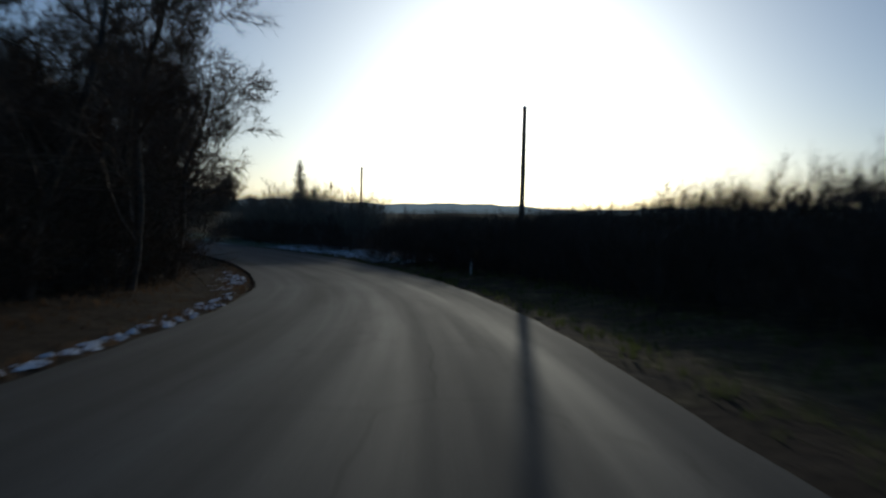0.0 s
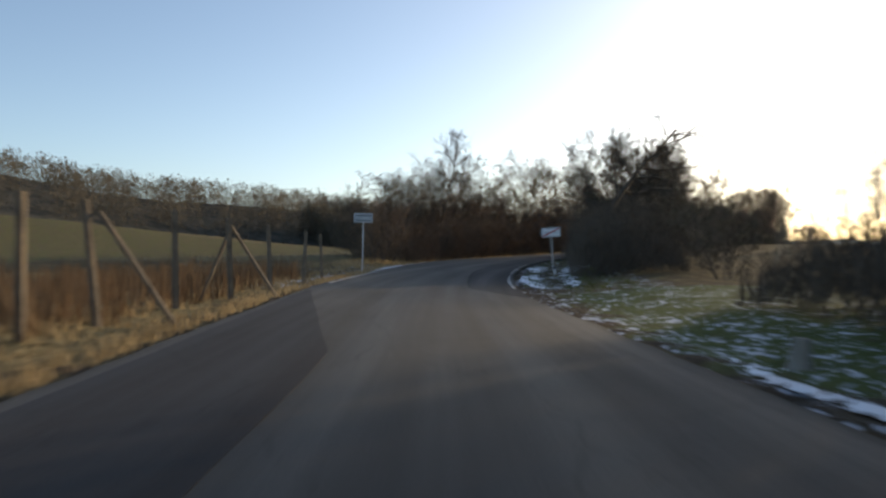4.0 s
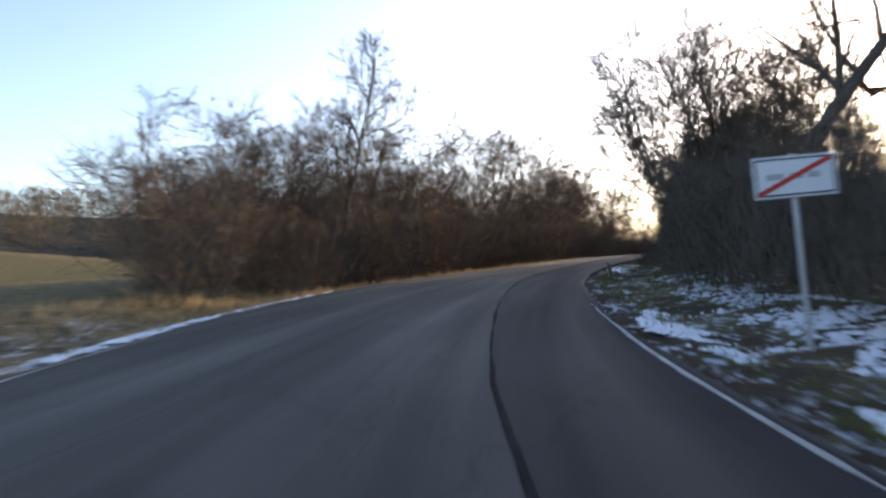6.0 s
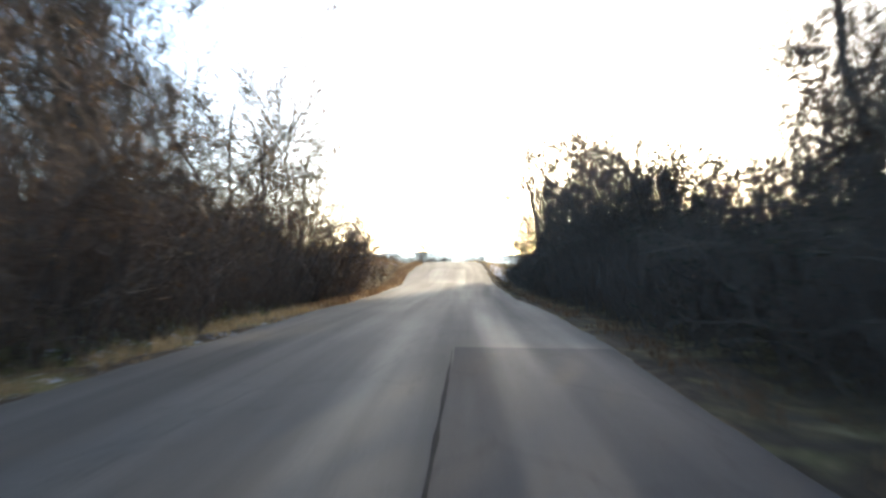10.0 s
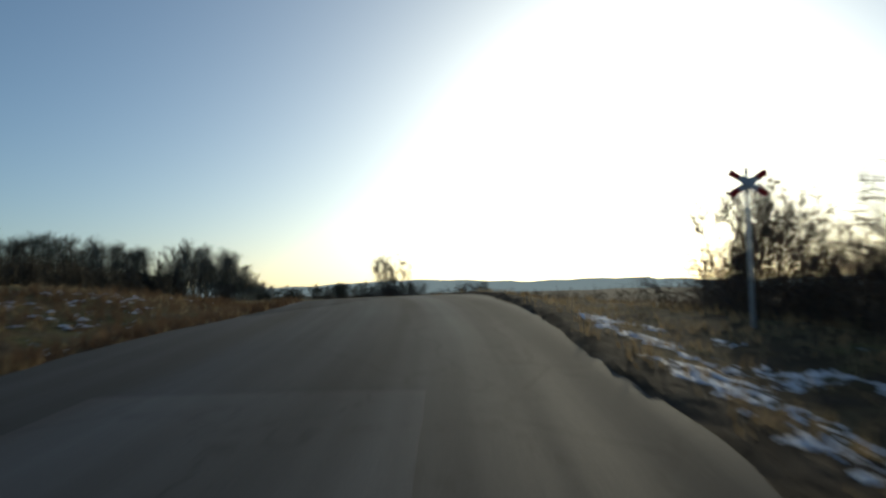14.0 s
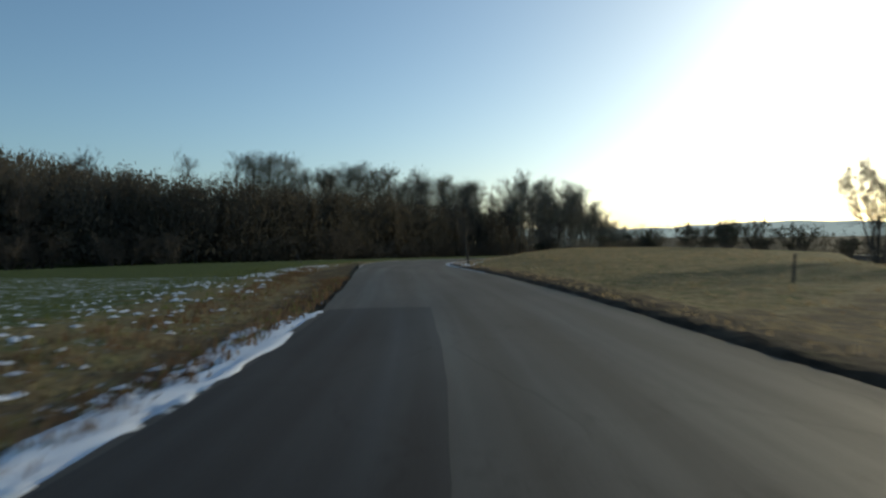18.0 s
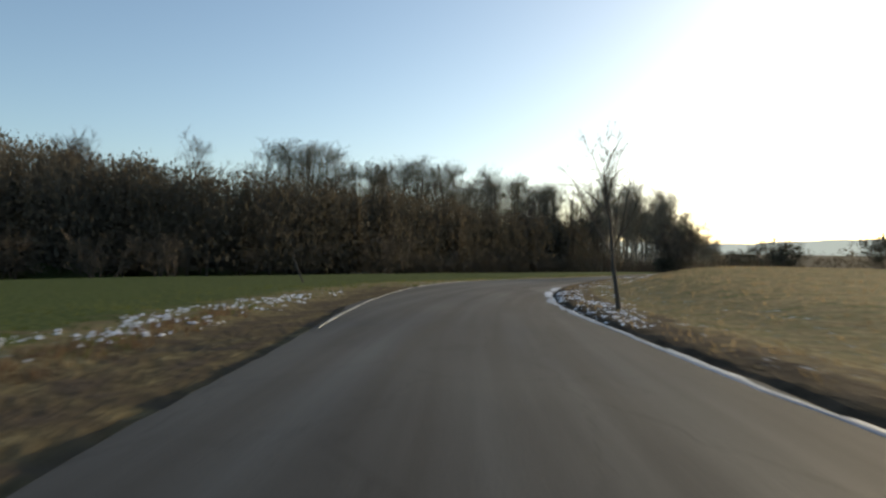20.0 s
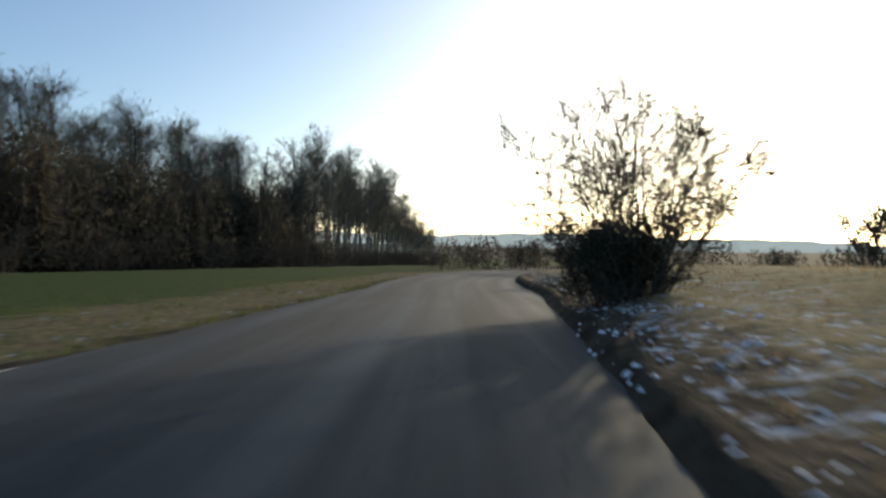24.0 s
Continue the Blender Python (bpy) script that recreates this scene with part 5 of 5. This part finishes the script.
plant("leaning_tree", VASE_TREE, "leaning roadside tree with sparse rising branches", "tree", -136.15, 261.4, 0.82, 0, lean=(6, -5))
plant("fan_tree", FAN, "spreading many-stemmed bare tree beside the road", "tree", -159.75, 303.7, 1.25, 250)
for bx, by, k in ((-160.7, 303.3, 0.8), (-160.1, 302.9, 0.75), (-159.7, 303.9, 0.85), (-161.0, 304.4, 0.8), (-160.2, 304.5, 0.85)):
    plant("dense_bush", dice.choice(DENSE_BUSH), "dense dark bush under the many-stemmed tree", "bush", bx, by, k, dice.uniform(0, 360), "bushes under the many-stemmed tree", 0.1)
for bx, by, k in ((-174, 356, 2.4), (-171, 352, 1.8), (-152, 340, 2.0), (-148, 342, 2.2), (-143, 345, 2.0), (-137, 348, 1.6), (-148, 318, 1.5), (-144.5, 316, 1.3), (-140, 311, 1.5), (-166, 328, 1.0), (-187, 374, 1.6), (-190, 388, 1.9), (-202, 394, 1.7), (-128, 352, 1.3), (-158, 372, 1.2)):
    plant("dense_bush", dice.choice(DENSE_BUSH), "distant dense bush on the meadow's edge", "bush", bx, by, k, dice.uniform(0, 360), "meadow bushes", wide=1.15)

# ---- the wood beyond the sown field ----
EDGE_WOOD = [(-215, 196), (-212, 240), (-209, 292), (-221, 345), (-231, 395), (-254, 470), (-280, 544)]
wl = np.array(EDGE_WOOD, float)
wseg = np.r_[0, np.cumsum(np.hypot(*np.diff(wl, axis=0).T))]


def wood_spot(u, back):
    x, y = np.interp(u, wseg, wl[:, 0]), np.interp(u, wseg, wl[:, 1])
    return float(x) - back, float(y) + 0.25 * back


for k in range(140):
    u = (k + dice.random()) * 196 / 140
    dense = dice.random() < 0.7 if u < 190 else False
    kinds, nm, lab = (CONIFER, "pine", "dark green pine in the wood") if dense else (ASH, "woodland_tree", "bare deciduous tree in the wood")
    x, y = wood_spot(u, dice.uniform(0, 20))
    plant(nm, dice.choice(kinds), lab, "tree", x, y, dice.uniform(0.9, 1.15), dice.uniform(0, 360), "trees of the wood")
for k in range(160):
    u = (100 + k * 1.5 if k < 60 else 188 + (k - 60) * 1.75) + dice.uniform(-1.5, 1.5)
    bare = u > 192
    x, y = wood_spot(u, dice.uniform(1, 11) if bare else 10 + dice.uniform(0, 8))
    gap = 0.9 if 148 < u < 158 else 1.0
    plant("poplar", dice.choice(BARE_POPLAR if bare else POPLAR), "slender pale-stemmed poplar with light between the trunks" if bare else "tall slender bare poplar above the wood", "tree", x, y,
          gap * dice.uniform(0.92, 1.05) * (0.98 if u < 130 else (1.08 + 0.2 * step01((u - 185) / 40)) * (1 - 0.5 * step01((u - 255) / 105))), dice.uniform(0, 360), "poplars of the wood", wide=1.3)
for k in range(44):
    u = 2 + k * 8.2 + dice.uniform(-2, 2)
    x, y = wood_spot(u, dice.uniform(-3, 2))
    plant("wood_shrub", dice.choice(WOOD_SHRUB), "dark shrub along the wood's edge", "bush", x, y, dice.uniform(0.8, 1.4), dice.uniform(0, 360), "wood edge shrubs", wide=1.4)


def far_wood(name, label, spots, seed, size, fine=120, grain=0.03):
    """Many far tree crowns in one mesh: ragged cones and domes of twig fans."""
    rng = np.random.default_rng(seed)
    vs, fs, n = [], [], 0
    for x, y, h in spots:
        z0 = height_at(x, y) - 0.5
        m = fine
        a, t = rng.uniform(0, 6.283, m), rng.uniform(0.1, 1.0, m)
        r = size * h * np.sqrt(np.clip(1 - (t - 0.25) ** 2 / 0.6, 0.05, 1)) * rng.uniform(0.4, 1.1, m)
        c = np.stack([x + r * np.cos(a), y + r * np.sin(a), z0 + h * t * rng.uniform(0.9, 1.08, m)], 1)
        k = h * grain
        q = np.array([k * 0.6, k * 0.6, k * 1.0])
        v = np.stack([c + rng.normal(0, 1, (m, 3)) * q, c + rng.normal(0, 1, (m, 3)) * q, c + rng.normal(0, 1, (m, 3)) * q + [0, 0, k * 0.9]], 1).reshape(-1, 3)
        vs.append(v)
        fs.append(np.arange(3 * m).reshape(-1, 3) + n)
        n += 3 * m
    return tagged(new(name, mesh_of(name, np.concatenate(vs), np.concatenate(fs), NEEDLES)), label, "forest", kind="stuff")


rw = np.random.default_rng(5)
hill_spots = [(x, y, rw.uniform(8, 10.5)) for x, y in zip(rw.uniform(-330, -232, 1500), rw.uniform(-60, 362, 1500)) if x < -238 or y < 190]
far_wood("hill_forest", "dark mixed forest on the far hillside", hill_spots, 3, 0.34, 110, 0.034)
ring = []
for a in np.arange(-1.0, 1.9, 0.01):
    r = 900 + 120 * math.sin(5 * a) + rw.uniform(-60, 260)
    ring.append((-90 - r * math.sin(a), 200 + r * math.cos(a), rw.uniform(5, 11)))
far_wood("horizon_trees", "hazy row of trees along the horizon", ring, 4, 0.5, 60, 0.06)
back_spots = [(*wood_spot(rw.uniform(-10, 212), rw.uniform(1, 34)), rw.uniform(11.5, 14.2)) for _ in range(1000)] + [(*wood_spot(rw.uniform(205, 365), rw.uniform(-2, 12)), rw.uniform(3.6, 5.4)) for _ in range(300)]
far_wood("wood_interior", "dense dark trees inside the wood", back_spots, 6, 0.3, 430, 0.0165)

hedge_spots = [(-192 + 115 * f + rw.uniform(-1.5, 1.5), 362 + 28 * f + rw.uniform(-2.5, 2.5), rw.uniform(2.4, 4.4)) for f in np.arange(0, 1, 0.008)]
far_wood("field_hedge", "low dark hedge across the far meadow", hedge_spots, 8, 0.45, 150, 0.045)

# hills beyond everything else, their haze put in by the material's glow
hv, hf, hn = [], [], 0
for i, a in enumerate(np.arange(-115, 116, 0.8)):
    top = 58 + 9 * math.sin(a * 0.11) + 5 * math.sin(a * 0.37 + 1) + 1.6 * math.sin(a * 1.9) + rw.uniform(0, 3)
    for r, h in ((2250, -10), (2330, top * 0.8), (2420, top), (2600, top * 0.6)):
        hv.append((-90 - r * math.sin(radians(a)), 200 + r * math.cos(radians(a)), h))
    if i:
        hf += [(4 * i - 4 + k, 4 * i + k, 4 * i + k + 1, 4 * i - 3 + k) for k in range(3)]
tagged(new("backdrop_hills", mesh_of("backdrop_hills", hv, hf, HAZE_GLOW, True)), "far hills along the horizon, their pale haze put in as glow", "hills", kind="structure")


# ---- grass and weeds ----
def blades(name, label, spots, mat, height, seed, per=9, width=0.012, fan=0.35):
    """Tufts of bent blades, each blade two faces, in one mesh."""
    rng = np.random.default_rng(seed)
    sp = np.asarray(spots, float)
    n = len(sp) * per
    base = np.repeat(sp, per, 0) + np.c_[rng.normal(0, 0.09, (n, 2)), np.zeros(n)]
    h = height * rng.uniform(0.4, 1.2, n) * np.repeat(rng.uniform(0.6, 1.2, len(sp)), per)
    a = rng.uniform(0, 6.283, n)
    out = np.stack([np.cos(a), np.sin(a), 0 * a], 1) * (h * fan * rng.uniform(0.2, 1.4, n))[:, None]
    side = np.stack([-np.sin(a + 0.6), np.cos(a + 0.6), 0 * a], 1) * (width * rng.uniform(0.7, 1.5, n))[:, None]
    up = np.array([0, 0, 1.0])
    mid = base + out * 0.35 + up * (h * 0.6)[:, None]
    tip = base + out + up * h[:, None]
    v = np.stack([base - side, base + side, mid + side * 0.7, mid - side * 0.7, tip], 1).reshape(-1, 3)
    k = np.arange(n)[:, None] * 5
    faces = [tuple(f) for f in k + np.array([[0, 1, 2, 3]])] + [tuple(f) for f in k + np.array([[3, 2, 4]])]
    return tagged(new(name, mesh_of(name, v, faces, mat)), label, "grass", kind="stuff")


def strewn(count, s_range, e_range, side, seed, power=1.0):
    """Places on the verge: e metres beyond the asphalt on one side."""
    rng = np.random.default_rng(seed)
    s = rng.uniform(*s_range, count)
    e = e_range[0] + (e_range[1] - e_range[0]) * rng.uniform(0, 1, count) ** power
    if side < 0:  # nothing grows on the bare dirt shoulder
        bare = (s > 285) & (s < 317) & (e < 2.3)
        s, e = s[~bare], e[~bare]
    d = np.where(side < 0, np.interp(s, EDGE_S, EDGE_LEFT) - e, np.interp(s, EDGE_S, EDGE_RIGHT) + e)
    x, y = spot(s, d)
    return np.stack([x, y, verge_height(x, y) - 0.03], 1)


blades("reed_grass", "tall rusty brown reeds below the fence", strewn(3000, (48, 92), (2.2, 9), -1, 1), RUST_GRASS, 0.85, 1, 5, 0.012, 0.3)
blades("dry_grass", "short dry yellow verge grass", strewn(2600, (48, 98), (0.3, 3), -1, 2), DRY_GRASS, 0.2, 2, 5)
# rusty blades for the litter, dark also to imitate shade under the trees
blades("dry_grass", "leaf litter grass, coloured darker to stand in for tree shade", strewn(1500, (0, 50), (0.2, 4), -1, 3), RUST_GRASS, 0.14, 3, 5)
blades("verge_grass", "dark grass on the hedge bank", strewn(1600, (0, 60), (0.4, 4), 1, 4), GREEN_GRASS, 0.2, 4, 5)
blades("dry_grass", "dry golden grass before the thicket", strewn(2600, (98, 172), (0.4, 4.5), -1, 5), DRY_GRASS, 0.26, 5, 5)
blades("verge_grass", "green verge grass under the hedgerow", strewn(1700, (84, 138), (0.5, 4.5), 1, 6), GREEN_GRASS, 0.16, 6, 5)
blades("verge_weeds", "withered weeds at the hedgerow's foot", strewn(1500, (134, 204), (0.4, 2.6), 1, 16), RUST_GRASS, 0.2, 16, 5)
blades("bank_grass", "matted dry grass on the bank", strewn(3600, (166, 232), (0.2, 14), -1, 7, 1.4), DRY_GRASS, 0.18, 7, 5)
blades("bank_weeds", "rusty weeds on the bank's edge", strewn(4200, (172, 234), (0.2, 5.0), -1, 8, 1.5), RUST_GRASS, 0.27, 8, 5)
blades("crest_grass", "dry grass along the crest's verge", strewn(1800, (196, 246), (0.3, 6), 1, 9), DRY_GRASS, 0.2, 9, 5)
blades("verge_weeds", "rusty weeds on the field verge", strewn(3600, (228, 300), (0.25, 3.2), -1, 10, 1.2), RUST_GRASS, 0.17, 10, 5)
blades("verge_grass", "green and dry grass of the field verge", strewn(3400, (232, 380), (0.4, 8), -1, 11, 1.3), GREEN_GRASS, 0.13, 11, 5)
blades("meadow_grass", "dry yellow meadow grass", strewn(9000, (240, 380), (0.4, 26), 1, 12, 1.5), DRY_GRASS, 0.13, 12, 4)
blades("meadow_weeds", "rusty weeds along the railway side", strewn(1500, (228, 262), (2, 12), 1, 13), RUST_GRASS, 0.45, 13, 5)

# ---- fence of old wooden posts with slanting braces ----
fence = empty("fence", "old weathered wooden post fence with slanting braces in dry reeds", "fence")
fx0, fy0, fx1, fy1 = -28.5, 49.5, -50.5, 73.0
STATIONS = [-0.06, 0.01, 0.105, 0.15, 0.25, 0.285, 0.35, 0.45, 0.56, 0.68, 0.8, 0.92]
for i, f in enumerate(STATIONS):
    x, y = fx0 + (fx1 - fx0) * f + dice.uniform(-0.1, 0.1), fy0 + (fy1 - fy0) * f + dice.uniform(-0.1, 0.1)
    z, tall = height_at(x, y), dice.uniform(1.95, 2.3)
    tilt = Euler((radians(dice.uniform(-4, 4)), radians(dice.uniform(-4, 4)), radians(dice.uniform(0, 90)))).to_matrix().to_4x4()
    part("post", block(0.13, 0.13, tall + 0.2, (x, y, z - 0.2), tilt, 0.015, 0.8), FENCE_WOOD, fence)
    ux, uy = (fx1 - fx0) / 32.2, (fy1 - fy0) / 32.2
    if i in (0, 2, 6, 8):
        reach = 0.6 if i < 4 else 1.3
        part("brace", rod([(x, y, z + tall * 0.9), (x + uy * reach + ux * 0.3, y - ux * reach + uy * 0.3, z - 0.1)], 0.055, 5), FENCE_WOOD, fence)
    if i in (0, 8):
        part("brace", rod([(x, y, z + tall * 0.9), (x - uy * 0.9, y + ux * 0.9, z - 0.1)], 0.055, 5), FENCE_WOOD, fence)


# ---- signs ----
def town_sign(name, x, y, zmid, turn, label, front):
    sign = empty(name, label, "road sign")
    z = height_at(x, y)
    sign.matrix_basis = pose(x, y, z, 0, 0, turn) @ pose(0, 0, 0, 0, -3.2 if front else 1.5, 0)
    h = zmid - z
    part("post", rod([(0, 0.05, -0.2), (0, 0.05, h + 0.27)], 0.035, 10), STEEL, sign, "galvanised steel post")
    plate = part("plate", block(1.0, 0.025, 0.5, (0, 0, h - 0.25), None, 0.008), SIGN_BACK, sign, "grey sheet metal plate")
    if front:
        part("face", block(0.98, 0.004, 0.48, (0, -0.0148, h - 0.24)), SIGN_WHITE, plate, "white reflective face")
        for sx, sz, ax, az in ((0.94, 0.022, 0, 0.2), (0.94, 0.022, 0, -0.222), (0.022, 0.4, 0.459, -0.2), (0.022, 0.4, -0.459, -0.2)):
            part("border", block(sx, 0.003, sz, (ax, -0.0185, h + az)), SIGN_DARK, plate)
        for ax, w in ((-0.24, 0.2), (0.02, 0.16), (0.22, 0.14)):
            part("lettering_bar", block(w, 0.003, 0.07, (ax, -0.0185, h - 0.03)), SIGN_BACK, plate)
        slash = Euler((0, radians(-24), 0)).to_matrix().to_4x4()
        part("red_slash", block(0.98, 0.003, 0.06, (0, -0.0225, h - 0.03), slash), SIGN_RED, plate, "red diagonal bar")
    else:
        for az in (0.1, -0.16):
            part("rail", block(0.82, 0.03, 0.035, (0, -0.028, h + az), None, 0.005), SIGN_DARK, plate, "dark mounting rail")
    return sign


town_sign("town_end_sign", -46.62, 84.13, 1.94, 40, "white town-end sign with a red diagonal bar on a steel post", True)
town_sign("town_sign", -54.1, 77.4, 2.76, 44, "grey back of a town sign on a steel post", False)


def marker_post(x, y, h=0.75, label="white plastic delineator post on the verge"):
    ob = empty("marker_post", label, "post")
    ob.matrix_basis = pose(x, y, height_at(x, y), dice.uniform(-4, 4), dice.uniform(-4, 4), dice.uniform(0, 90))
    part("body", block(0.1, 0.07, h, (0, 0, -0.05), None, 0.02, 0.85), SIGN_WHITE, ob)
    part("reflector_band", block(0.104, 0.074, 0.12, (0, 0, h * 0.72), None, 0.008), SIGN_DARK, ob, "dark reflector band")


marker_post(-45.6, 82.9, 0.5)
for s, d in ((31, 5.3), (46.5, 6.4)):
    x, y = spot(s, d)
    marker_post(float(x), float(y), 0.7)
# low culvert rail in the ditch
rail = empty("culvert_rail", "low pale culvert rail beside the ditch", "railing")
p, q = spot(42.0, 5.6), spot(46.0, 6.3)
pz = height_at(*p) + 0.35
part("bar", rod([(*map(float, p), pz), (*map(float, q), pz + 0.05)], 0.045, 8), SIGN_WHITE, rail)
for f in (0.1, 0.9):
    x, y = p[0] + (q[0] - p[0]) * f, p[1] + (q[1] - p[1]) * f
    part("post", rod([(x, y, height_at(x, y) - 0.1), (x, y, pz + 0.02)], 0.04, 8), CONCRETE, rail)


# ---- poles ----
def utility_pole(x, y, top, label):
    ob = empty("utility_pole", label, "pole")
    z = height_at(x, y)
    ob.matrix_basis = pose(x, y, z, 0.4, 0.6, 0)
    part("shaft", rod([(0, 0, -0.3), (0, 0, (top - z) * 0.5), (0, 0, top - z)], [0.13, 0.11, 0.085], 12), POLE_WOOD, ob)
    part("cap", rod([(0, 0, top - z), (0, 0, top - z + 0.05), (0, 0, top - z + 0.1)], [0.1, 0.095, 0.02], 12), STEEL, ob, "grey metal cap")


utility_pole(0.05, 30.4, 5.85, "weathered wooden pole behind the hedge")
utility_pole(-14.3, 65.5, 5.9, "weathered wooden pole above the thicket")
plant("pine", CONIFER[0], "dark spruce standing beyond the hedgerow", "tree", -42.5, 139.5, 0.88, 10, wide=1.25)

# ---- warning cross of the railway ----
cross = empty("warning_cross", "railway warning cross seen dark against the light", "road sign")
cx, cy = -81.6, 194.2
cz = height_at(cx, cy)
cross.matrix_basis = pose(cx, cy, cz, 0, 0, 14)
ch = 5.75 - cz
part("post", rod([(0, 0.05, -0.2), (0, 0.05, ch + 0.25)], 0.035, 10), STEEL, cross, "grey steel post")
for a in (33, -33):
    arm = part("arm", block(0.68, 0.025, 0.11, (0, -0.02 if a > 0 else 0.006, 0), None, 0.006), SIGN_WHITE, cross, "white arm with red tips")
    for v in arm.data.vertices:
        v.co = Matrix.Translation((0, 0, ch)) @ Euler((0, radians(a), 0)).to_matrix().to_4x4() @ (v.co - Vector((0, 0, 0.055)))
    for k in (1, -1):
        tip = block(0.17, 0.004, 0.095, (k * 0.245, (-0.036 if a > 0 else -0.0095), -0.0475))
        bmesh.ops.transform(tip, matrix=Matrix.Translation((0, 0, ch)) @ Euler((0, radians(a), 0)).to_matrix().to_4x4(), verts=tip.verts[:])
        part("red_tip", tip, SIGN_RED, arm, "red tip")

# ---- railway ----

def track_at(u, off):
    x, y = np.interp(u, tu, tr[:, 0]), np.interp(u, tu, tr[:, 1])
    x1, y1 = np.interp(u + 3, tu, tr[:, 0]), np.interp(u + 3, tu, tr[:, 1])
    x0, y0 = np.interp(u - 3, tu, tr[:, 0]), np.interp(u - 3, tu, tr[:, 1])
    n = math.hypot(x1 - x0, y1 - y0)
    return x + off * (y1 - y0) / n, y - off * (x1 - x0) / n, math.degrees(math.atan2(-(x1 - x0), y1 - y0))


def sweep(profile, off, u0, u1, step, z):
    verts, rows_ = [], []
    for u in np.arange(u0, u1 + 0.01, step):
        rows_.append([])
        for o, h in profile:
            x, y, _ = track_at(u, off + o)
            rows_[-1].append(len(verts))
            verts.append((x, y, z + h))
    faces = [(p[k], p[k + 1], q[k + 1], q[k]) for p, q in zip(rows_, rows_[1:]) for k in range(len(p) - 1)]
    return verts, faces


railway = empty("railway_track", "single railway track with shining rail heads on low ballast", "railway")
child("ballast", mesh_of("ballast", *sweep([(-2.4, -0.75), (-1.6, -0.2), (-0.6, -0.17), (0.6, -0.17), (1.6, -0.2), (2.4, -0.75)], 0, 2, tu[-1] - 4, 2.0, RAIL_Z), BALLAST), railway, "grey ballast bed")
for off in (-0.753, 0.753):
    rl = child("rail", mesh_of("rail", *sweep([(-0.07, -0.15), (-0.07, -0.135), (-0.012, -0.12), (-0.012, -0.04), (-0.036, -0.035), (-0.036, -0.004), (0.036, -0.004), (0.036, -0.035), (0.012, -0.04), (0.012, -0.12), (0.07, -0.135), (0.07, -0.15)], off, 2, tu[-1] - 4, 2.0, RAIL_Z), RAIL_RUST), railway, "rusty steel rail")
    child("rail_head", mesh_of("rail_head", *sweep([(-0.022, -0.004), (-0.018, 0.001), (0.018, 0.001), (0.022, -0.004)], off, 2, tu[-1] - 4, 2.0, RAIL_Z), RAIL_STEEL), rl, "polished rail head")
tie_bm = block(2.5, 0.25, 0.16, (0, 0, -0.31), None, 0.015)
tie_mesh = bpy.data.meshes.new("sleeper")
tie_bm.to_mesh(tie_mesh)
tie_bm.free()
tie_mesh.materials.append(TIE)
for u in np.arange(6, 130, 0.65):
    x, y, a = track_at(u, 0)
    ob = child("sleeper", tie_mesh, railway)
    ob.matrix_basis = pose(x, y, RAIL_Z, 0, 0, a)

# ---- small things ----
def stake(x, y, h, tilt, label):
    ob = empty("stake", label, "stake")
    ob.matrix_basis = pose(x, y, height_at(x, y), tilt[0], tilt[1], 0)
    part("shaft", rod([(0, 0, -0.15), (0, 0, h * 0.6), (0.01, 0, h)], [0.05, 0.045, 0.035], 7), POLE_WOOD, ob)


stake(-114.0, 251.0, 0.9, (3, 4), "short wooden stake beside the meadow")
x, y = spot(115.5, 2.2)
stake(float(x), float(y), 0.75, (0, -18), "dark leaning stake at the road's inner edge")
x, y = spot(322, -14)
stake(float(x), float(y), 2.0, (0, -38), "leaning pole at the field's edge")


def stump(x, y, label):
    ob = empty("tree_stump", label, "stump")
    ob.matrix_basis = pose(x, y, height_at(x, y))
    part("body", rod([(0, 0, -0.1), (0.02, 0, 0.12), (0.05, 0.01, 0.42)], [0.2, 0.14, 0.11], 9), CONCRETE, ob)


stump(-26.85, 63.3, "pale cut stump on the small lawn")
# far shed among the thicket
shed = empty("shed", "small dark shed half hidden behind the bushes", "shed")
sx, sy = spot(76, 17)
shed.matrix_basis = pose(float(sx), float(sy), height_at(sx, sy), 0, 0, 30)
part("wall", block(4.0, 3.2, 2.2, (0, 0, -0.1), None, 0.03), ROOF_DARK, shed, "dark weathered boards")
bm = bmesh.new()
for yy in (-1.9, 1.9):
    for xx, zz in ((-2.3, 2.0), (0, 3.1), (2.3, 2.0), (2.3, 1.88), (0, 2.96), (-2.3, 1.88)):
        bm.verts.new((xx, yy, zz))
vs = list(bm.verts)
for k in range(6):
    bm.faces.new((vs[k], vs[(k + 1) % 6], vs[6 + (k + 1) % 6], vs[6 + k]))
bm.faces.new(vs[:6][::-1])
bm.faces.new(vs[6:])
part("roof", bm, ROOF_DARK, shed, "old dark roofing")
part("chimney", block(0.5, 0.5, 0.9, (0.6, 0.2, 2.7), None, 0.02), CONCRETE, shed, "stubby chimney")
